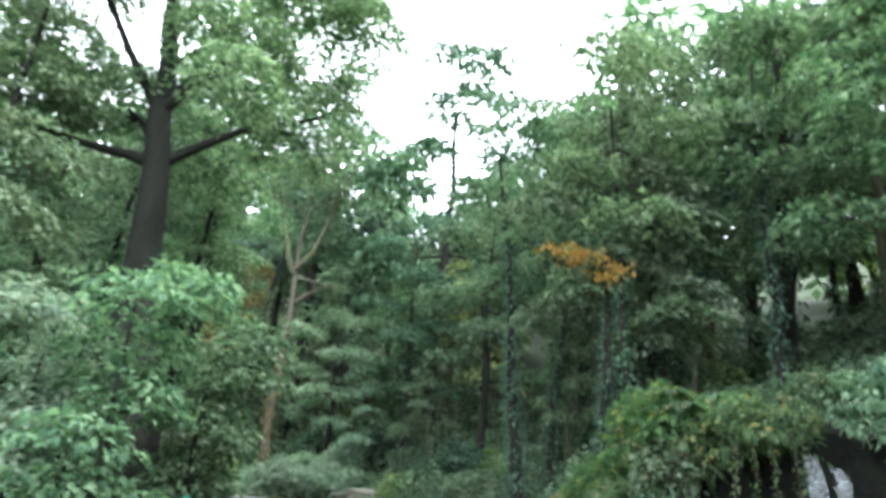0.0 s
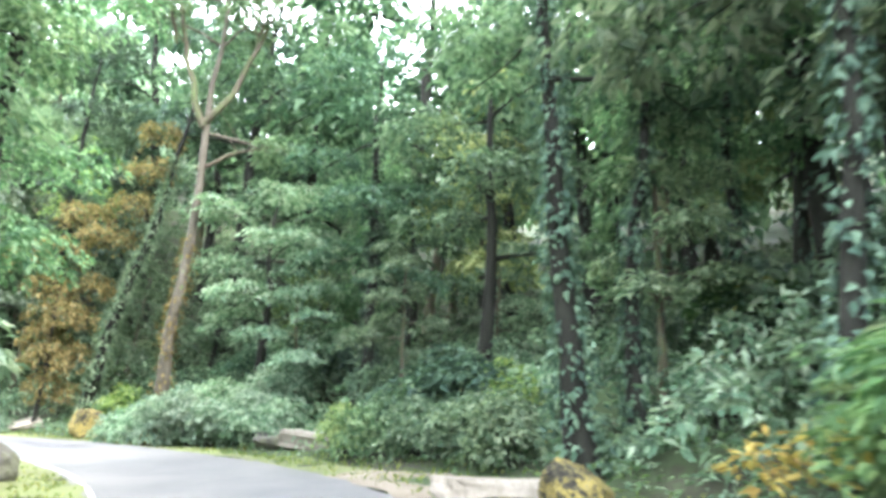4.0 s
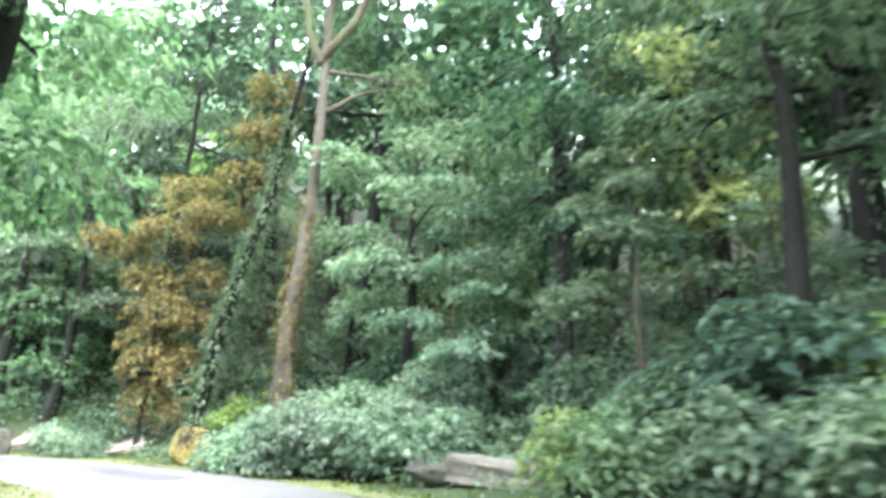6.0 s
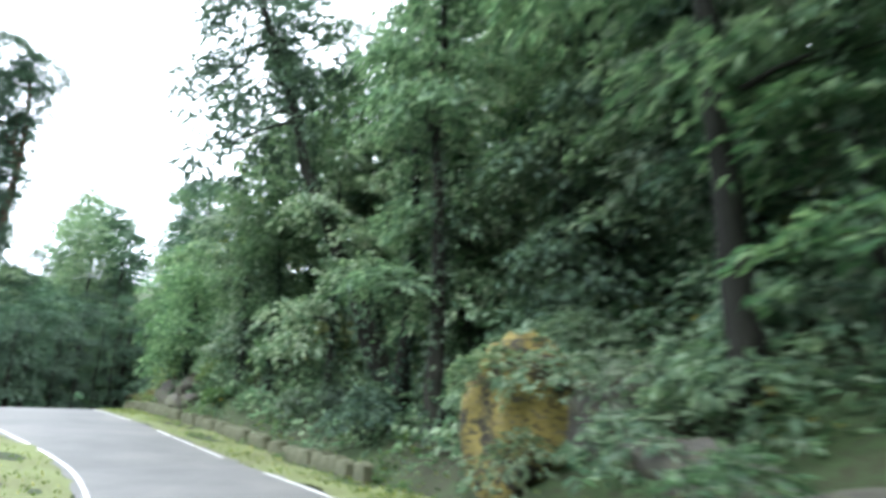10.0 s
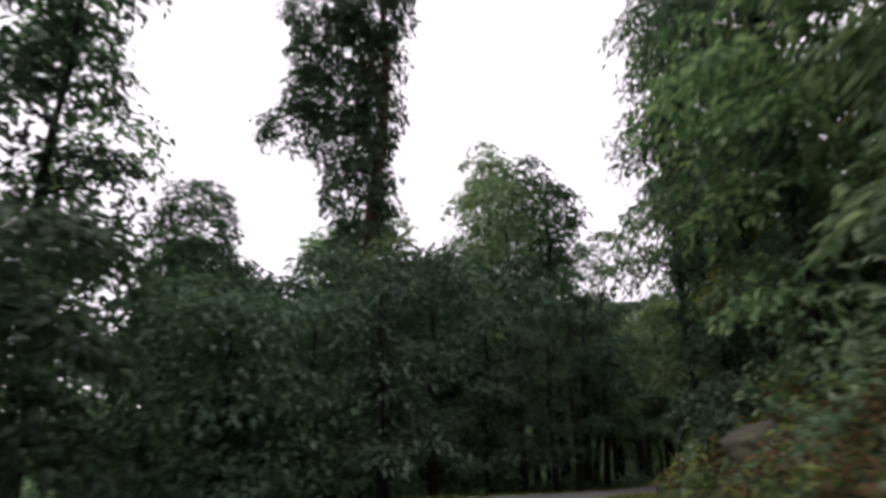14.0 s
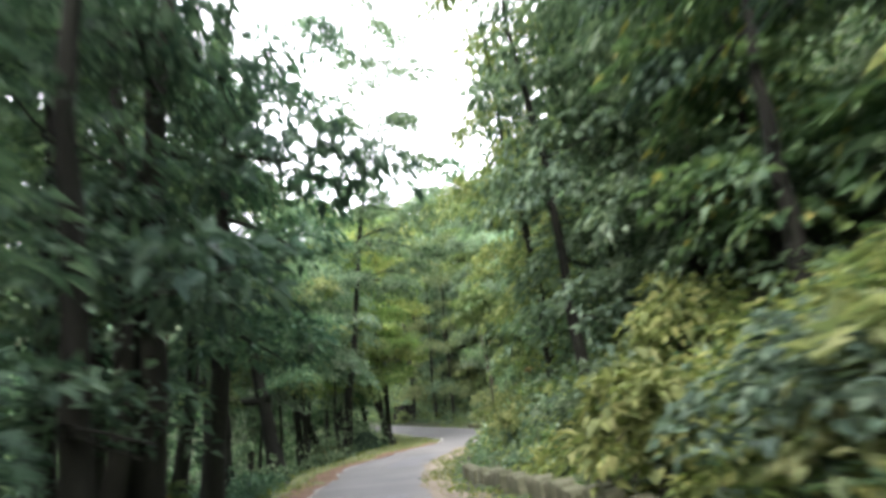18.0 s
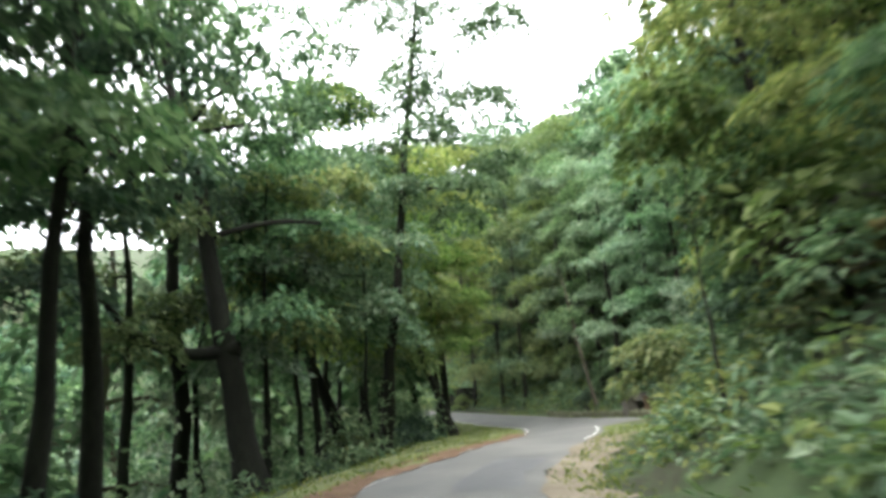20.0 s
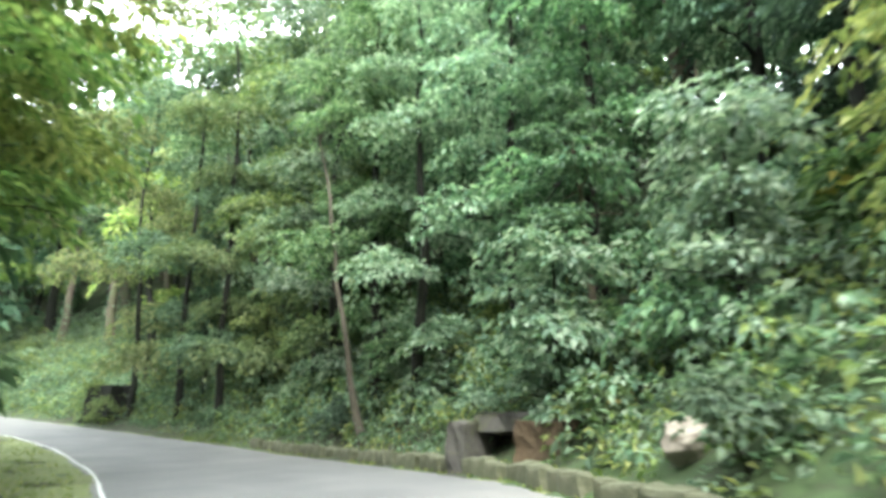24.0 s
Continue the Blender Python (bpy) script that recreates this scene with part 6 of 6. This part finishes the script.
# Rear trees in dark leaves stand in for shade beneath the overhanging canopy.
for k, (x, y, h, leaf) in enumerate(((-139.9, 76.5, 5.0, LEAF_PALE), (-135.0, 76.0, 5.6, LEAF_PALE), (-144.0, 80.0, 18, LEAF_PALE), (-148.5, 79.5, 20, LEAF_PALE), (-141, 80.5, 20, LEAF), (-152.5, 80.5, 22, LEAF), (-157, 81.5, 22, LEAF_PALE), (-131, 74.5, 5, LEAF_YELLOW), (-127.5, 72.5, 5.5, LEAF_YELLOW), (-124, 69.5, 6, LEAF_YELLOW),
                                        (-120.5, 66.5, 7, LEAF_YELLOW), (-117.5, 63.5, 7.5, LEAF_FERN), (-115, 66.5, 16, LEAF_YELLOW), (-123, 74, 18, LEAF_YELLOW), (-130, 80, 20, LEAF_DARK), (-137, 84, 22, LEAF_DARK), (-126, 77.5, 18, LEAF_DARK), (-133.5, 80.5, 17, LEAF_DARK), (-100, 54.5, 8, LEAF), (-96, 52.5, 8.5, LEAF), (-93.6, 52.0, 6.5, LEAF_FERN), (-88.6, 51.4, 6.0, LEAF_YELLOW), (-84.2, 50.4, 6, LEAF_FERN), (-104, 58.5, 14, LEAF), (-92, 54.5, 16, LEAF))):
    rk = np.random.default_rng(880 + k)
    tree("hillside_tree", at_ground(x, y), 900 + k, h, 0.07 + 0.01 * h, [(math.cos(q * 2.3) * rk.uniform(0.4, 1.0) * (0.4 + 0.1 * h), math.sin(q * 2.3) * rk.uniform(0.4, 1.0) * (0.4 + 0.1 * h), h * (0.08 + 0.085 * q) + rk.uniform(-0.3, 0.3), (0.75 + 0.065 * h) * rk.uniform(0.8, 1.2), (0.75 + 0.065 * h) * rk.uniform(0.8, 1.2), (0.5 + 0.04 * h) * rk.uniform(0.8, 1.2)) for q in range(11)],
         "leafy hillside tree with flat layered boughs", BARK, leaf, crown=FINE, boughs=4, group="leafy trees of the hillside")


def culvert(at, turn, label):
    """A small inlet in the bank: two rough earthy cheeks, a lintel, a floor, and a back coloured near-black for the
    shade inside.
    """
    ob = thing("culvert", at, label, "culvert")
    ob.matrix_basis = pose(*at, 0, 0, turn)
    for k, (name, (cx, cy, cz), (sx, sy, sz), mat) in enumerate((("cheek", (-1.35, 0, 0.6), (0.7, 1.6, 1.5), ROCK), ("cheek", (1.2, -0.1, 0.65), (1.3, 1.7, 1.5), EARTH), ("lintel", (-0.3, 0.35, 1.35), (1.9, 1.2, 0.5), ROCK), ("floor_slab", (-0.2, 0, -0.06), (2.2, 1.6, 0.12), ROCK), ("back_wall", (-0.2, 0.85, 0.6), (2.2, 0.14, 1.5), ROCK_WET_SHADED))):
        bm = bmesh.new()
        bmesh.ops.create_cube(bm, size=1.0)
        bmesh.ops.scale(bm, vec=(sx, sy, sz), verts=bm.verts)
        bmesh.ops.bevel(bm, geom=bm.edges[:], offset=0.05, segments=2, affect='EDGES')
        bmesh.ops.subdivide_edges(bm, edges=[e for e in bm.edges if e.calc_length() > 0.5], cuts=4, use_grid_fill=True)
        for v in bm.verts:
            v.co += v.co.normalized() * 0.16 * noise.fractal(v.co * 1.8 + Vector((k * 7.3, 0, 0)), 0.9, 2.0, 3) * (0.3 if k > 2 else 1.0)
        bmesh.ops.translate(bm, vec=(cx, cy, cz), verts=bm.verts)
        me = bpy.data.meshes.new(name)
        bm.to_mesh(me)
        bm.free()
        me.materials.append(mat)
        part(name, me, ob)
    return ob


creeper(foliage("creeper", np.random.default_rng(890), [(-142.3, 76.2, 1.3, 0.7, 0.6, 0.4), (-140.8, 76.3, 1.7, 0.9, 0.6, 0.4)], LEAF_PALE, spray_r=0.35, density=0.4, leaves=18, length=0.18), "leafy creeper hanging over the culvert")
culvert((-141.2, 76.3, float(CLIMB(station(-141.2, 69))) - 0.1), 8, "old stained concrete culvert inlet with an opening backed near-black for shade")

# ---- the low stone wall of the roadside drain ----
rs = np.random.default_rng(91)
BLOCKS = []
for k in range(6):
    bm = bmesh.new()
    bmesh.ops.create_cube(bm, size=1.0)
    bmesh.ops.bevel(bm, geom=bm.edges[:], offset=0.12, segments=1, affect='EDGES')
    for v in bm.verts:
        v.co += Vector(rs.uniform(-0.06, 0.06, 3))
    me = bpy.data.meshes.new("stone")
    bm.to_mesh(me)
    bm.free()
    me.materials.append(STONE)
    BLOCKS.append(me)
for p, q in (((-36, 43.9), (-62, 39)), ((-78, 40), (-106, 48.2)), ((-126, 59.6), (-160, 72.6))):
    wall = tagged(new("drain_wall"), "low mossy stone wall of the roadside drain", "wall", kind="structure")
    s, end = station(*p), station(*q)
    while s < end:
        step = rs.uniform(0.55, 0.85)
        i = int(np.searchsorted(ALONG, s))
        d = float(HALF(s) + VERGE_R(s)) - 0.25 + rs.uniform(-0.04, 0.04)
        x, y = MID[i] + RIGHT[i] * d
        ob = new("stone", BLOCKS[int(rs.integers(6))])
        ob.parent = wall
        yaw = math.degrees(math.atan2(AHEAD[i][1], AHEAD[i][0]))
        ob.matrix_basis = pose(x, y, floor_z(x, y) + 0.16, rs.uniform(-4, 4), rs.uniform(-4, 4), yaw + rs.uniform(-5, 5)) @ Matrix.Diagonal((step * 0.98, 0.36 * rs.uniform(0.85, 1.15), 0.6 * rs.uniform(0.85, 1.15), 1))
        s += step


# ---- filling the hillside and the valley ----
TREE_SPOTS = []


def room(x, y, gap):
    if any((x - a) ** 2 + (y - b) ** 2 < gap * gap for a, b in TREE_SPOTS):
        return False
    TREE_SPOTS.append((x, y))
    return True


def top_limit(x, y):
    """How high trees may stand so that the gaps of open sky stay open."""
    bearing = math.degrees(math.atan2(x - 0.3, y - 0.2))
    if -7.5 < bearing < 3 and y > 30:
        return 1.45 + (0.88 + 0.04 * abs(bearing + 2.2)) * math.hypot(x, y)
    return 60


KEEP_CLEAR = [(-10.5, 22.9, 4), (-11.3, 44.9, 4), (-16, 48.5, 3), (-18.5, 48.2, 3), (-41.8, 49.0, 3), (6.5, 15.5, 5), (-31.5, 49.5, 3.5), (-109, 57, 5), (-36, 51, 2.5)]
rf = np.random.default_rng(33)


def grow(tries, s0, s1, side, lo, hi, gap, kinds, chances, sizes, cap_of):
    """Plants trees at random beside the road, at least gap apart, none taller than cap_of allows."""
    for _ in range(tries):
        s = rf.uniform(s0, s1)
        i = int(np.searchsorted(ALONG, s))
        over = rf.uniform(lo, hi)
        d = float(HALF(s) + VERGE_R(s)) + over if side > 0 else -float(HALF(s) + VERGE_L(s)) - over
        x, y = MID[i] + RIGHT[i] * d
        _, dd = road_frame(x, y)
        if abs(dd[0] - d) > 1.0 or any((x - a) ** 2 + (y - b) ** 2 < c * c for a, b, c in KEEP_CLEAR) or not room(x, y, gap):
            continue
        z = floor_z(x, y)
        k = int(rf.choice(len(kinds), p=chances))
        size = min(rf.uniform(*sizes), (cap_of(x, y) * (rf.uniform(0.85, 1.3) if side < 0 else 1) - z) / kinds[k][1])
        if size > 0.3:
            plant(kinds[k][0], x, y, size, rf, z)


mixed = (0.3, 0.15, 0.25, 0.1, 0.2)
bend0, bend1 = station(-0.5, 18), station(-24, 43.5)
grow(420, station(1, -6), SB + 8, 1, 3.0, 8.0, 4.4, KINDS, mixed, (0.42, 0.66), top_limit)
grow(160, station(1, -6), bend0, 1, 7.0, 30, 4.6, KINDS, mixed, (0.9, 1.4), top_limit)
grow(420, bend0, bend1, 1, 7.0, 26, 4.8, KINDS, mixed, (1.3, 2.0), top_limit)
grow(200, bend1, station(-84, 41), 1, 9.0, 26, 6.4, KINDS, mixed, (0.95, 1.35), top_limit)
grow(140, station(-84, 41), station(-114, 51.5), 1, 9.0, 26, 6.0, KINDS, mixed, (1.15, 1.7), top_limit)
grow(420, station(-114, 51.5), station(-205, 64), 1, 7.5, 28, 5.2, KINDS, (0.25, 0.1, 0.3, 0.25, 0.1), (1.5, 2.3), top_limit)
grow(1100, station(1, -20), station(-240, 45), 1, 26, 58, 7.2, FAR_KINDS, (0.4, 0.3, 0.3), (1.0, 1.5), top_limit)
grow(300, SB, station(-240, 45), 1, 3, 26, 5.5, FAR_KINDS, (0.4, 0.2, 0.4), (0.9, 1.4), top_limit)
low_cap = lambda x, y: 3.4 + 0.26 * math.hypot(x + 52.8, y - 40.3) if x > -92 else 14 if x > -99 else 17 if x > -128 else 19
grow(200, station(-67, 39), station(-99, 46), -1, 5.0, 16, 4.6, KINDS, (0.25, 0.4, 0.1, 0.0, 0.25), (0.7, 1.2), low_cap)
grow(160, station(-99, 46), SB + 12, -1, 13, 30, 6.5, KINDS, (0.3, 0.1, 0.2, 0.2, 0.2), (1.1, 1.7), low_cap)
grow(700, station(-86, 41), station(-240, 45), -1, 24, 90, 8.0, FAR_KINDS, (0.4, 0.4, 0.2), (1.0, 1.5), lambda x, y: 21 if x > -110 else 15 if x > -150 else 26)
grow(120, station(-150, 71), station(-240, 45), -1, 3, 24, 6.0, FAR_KINDS, (0.5, 0.2, 0.3), (1.0, 1.5), lambda x, y: 27)

rv = np.random.default_rng(55)
for _ in range(420):
    x, y = rv.uniform(-72, 0), rv.uniform(-30, 32)
    z = floor_z(x, y)
    if float(road_frame(x, y)[1][0]) > -15 or not room(x, y, 6.0):
        continue
    k = int(rv.integers(3))
    size = min(rv.uniform(0.55, 0.85), (-1.8 - z) / FAR_KINDS[k][1])
    if size > 0.25:
        plant(FAR_KINDS[k][0], x, y, size, rv, z)

rb = np.random.default_rng(44)
BUSH_SPOTS = []
for tries in range(1500):
    s = rb.uniform(station(0, 6), station(-172, 73.5))
    i = int(np.searchsorted(ALONG, s))
    side = 1 if rb.uniform() < 0.72 else -1
    over = rb.uniform(0.6, 8)
    d = float(HALF(s) + VERGE_R(s)) + over if side > 0 else -float(HALF(s) + VERGE_L(s)) - over
    x, y = MID[i] + RIGHT[i] * d
    _, dd = road_frame(x, y)
    if abs(dd[0] - d) > 0.6 or any((x - a) ** 2 + (y - b) ** 2 < 2.6 for a, b in BUSH_SPOTS):
        continue
    if not clear_of(np.array([x]), np.array([y]))[0]:
        continue
    if len(BUSH_SPOTS) > 190:
        break
    BUSH_SPOTS.append((x, y))
    k = int(rb.choice(5, p=(0.3, 0.25, 0.2, 0.15, 0.1)))
    plant(BUSHES[k], x, y, rb.uniform(0.6, 1.0) if over < 2 else rb.uniform(0.9, 1.6), rb)

for (leafy, stems, leaf, crowns, trunks), _ in FAR_KINDS:
    for name, one, many, mat, label in (("far_woods", leafy, crowns, leaf, "crowns of the dense woods far behind"), ("far_trunks", stems, trunks, BARK, "dark trunks of the woods far behind")):
        V = np.concatenate(many)
        F = np.concatenate([one[1] + k * len(one[0]) for k in range(len(many))])
        tagged(new(name, mesh_from(name, V, F, mat, False)), label, "woods", kind="stuff")
for ob, _ in KINDS:
    for o in (*ob.children_recursive, ob):
        bpy.data.objects.remove(o)
for ob in BUSHES + FERNS:
    for o in (*ob.children_recursive, ob):
        bpy.data.objects.remove(o)
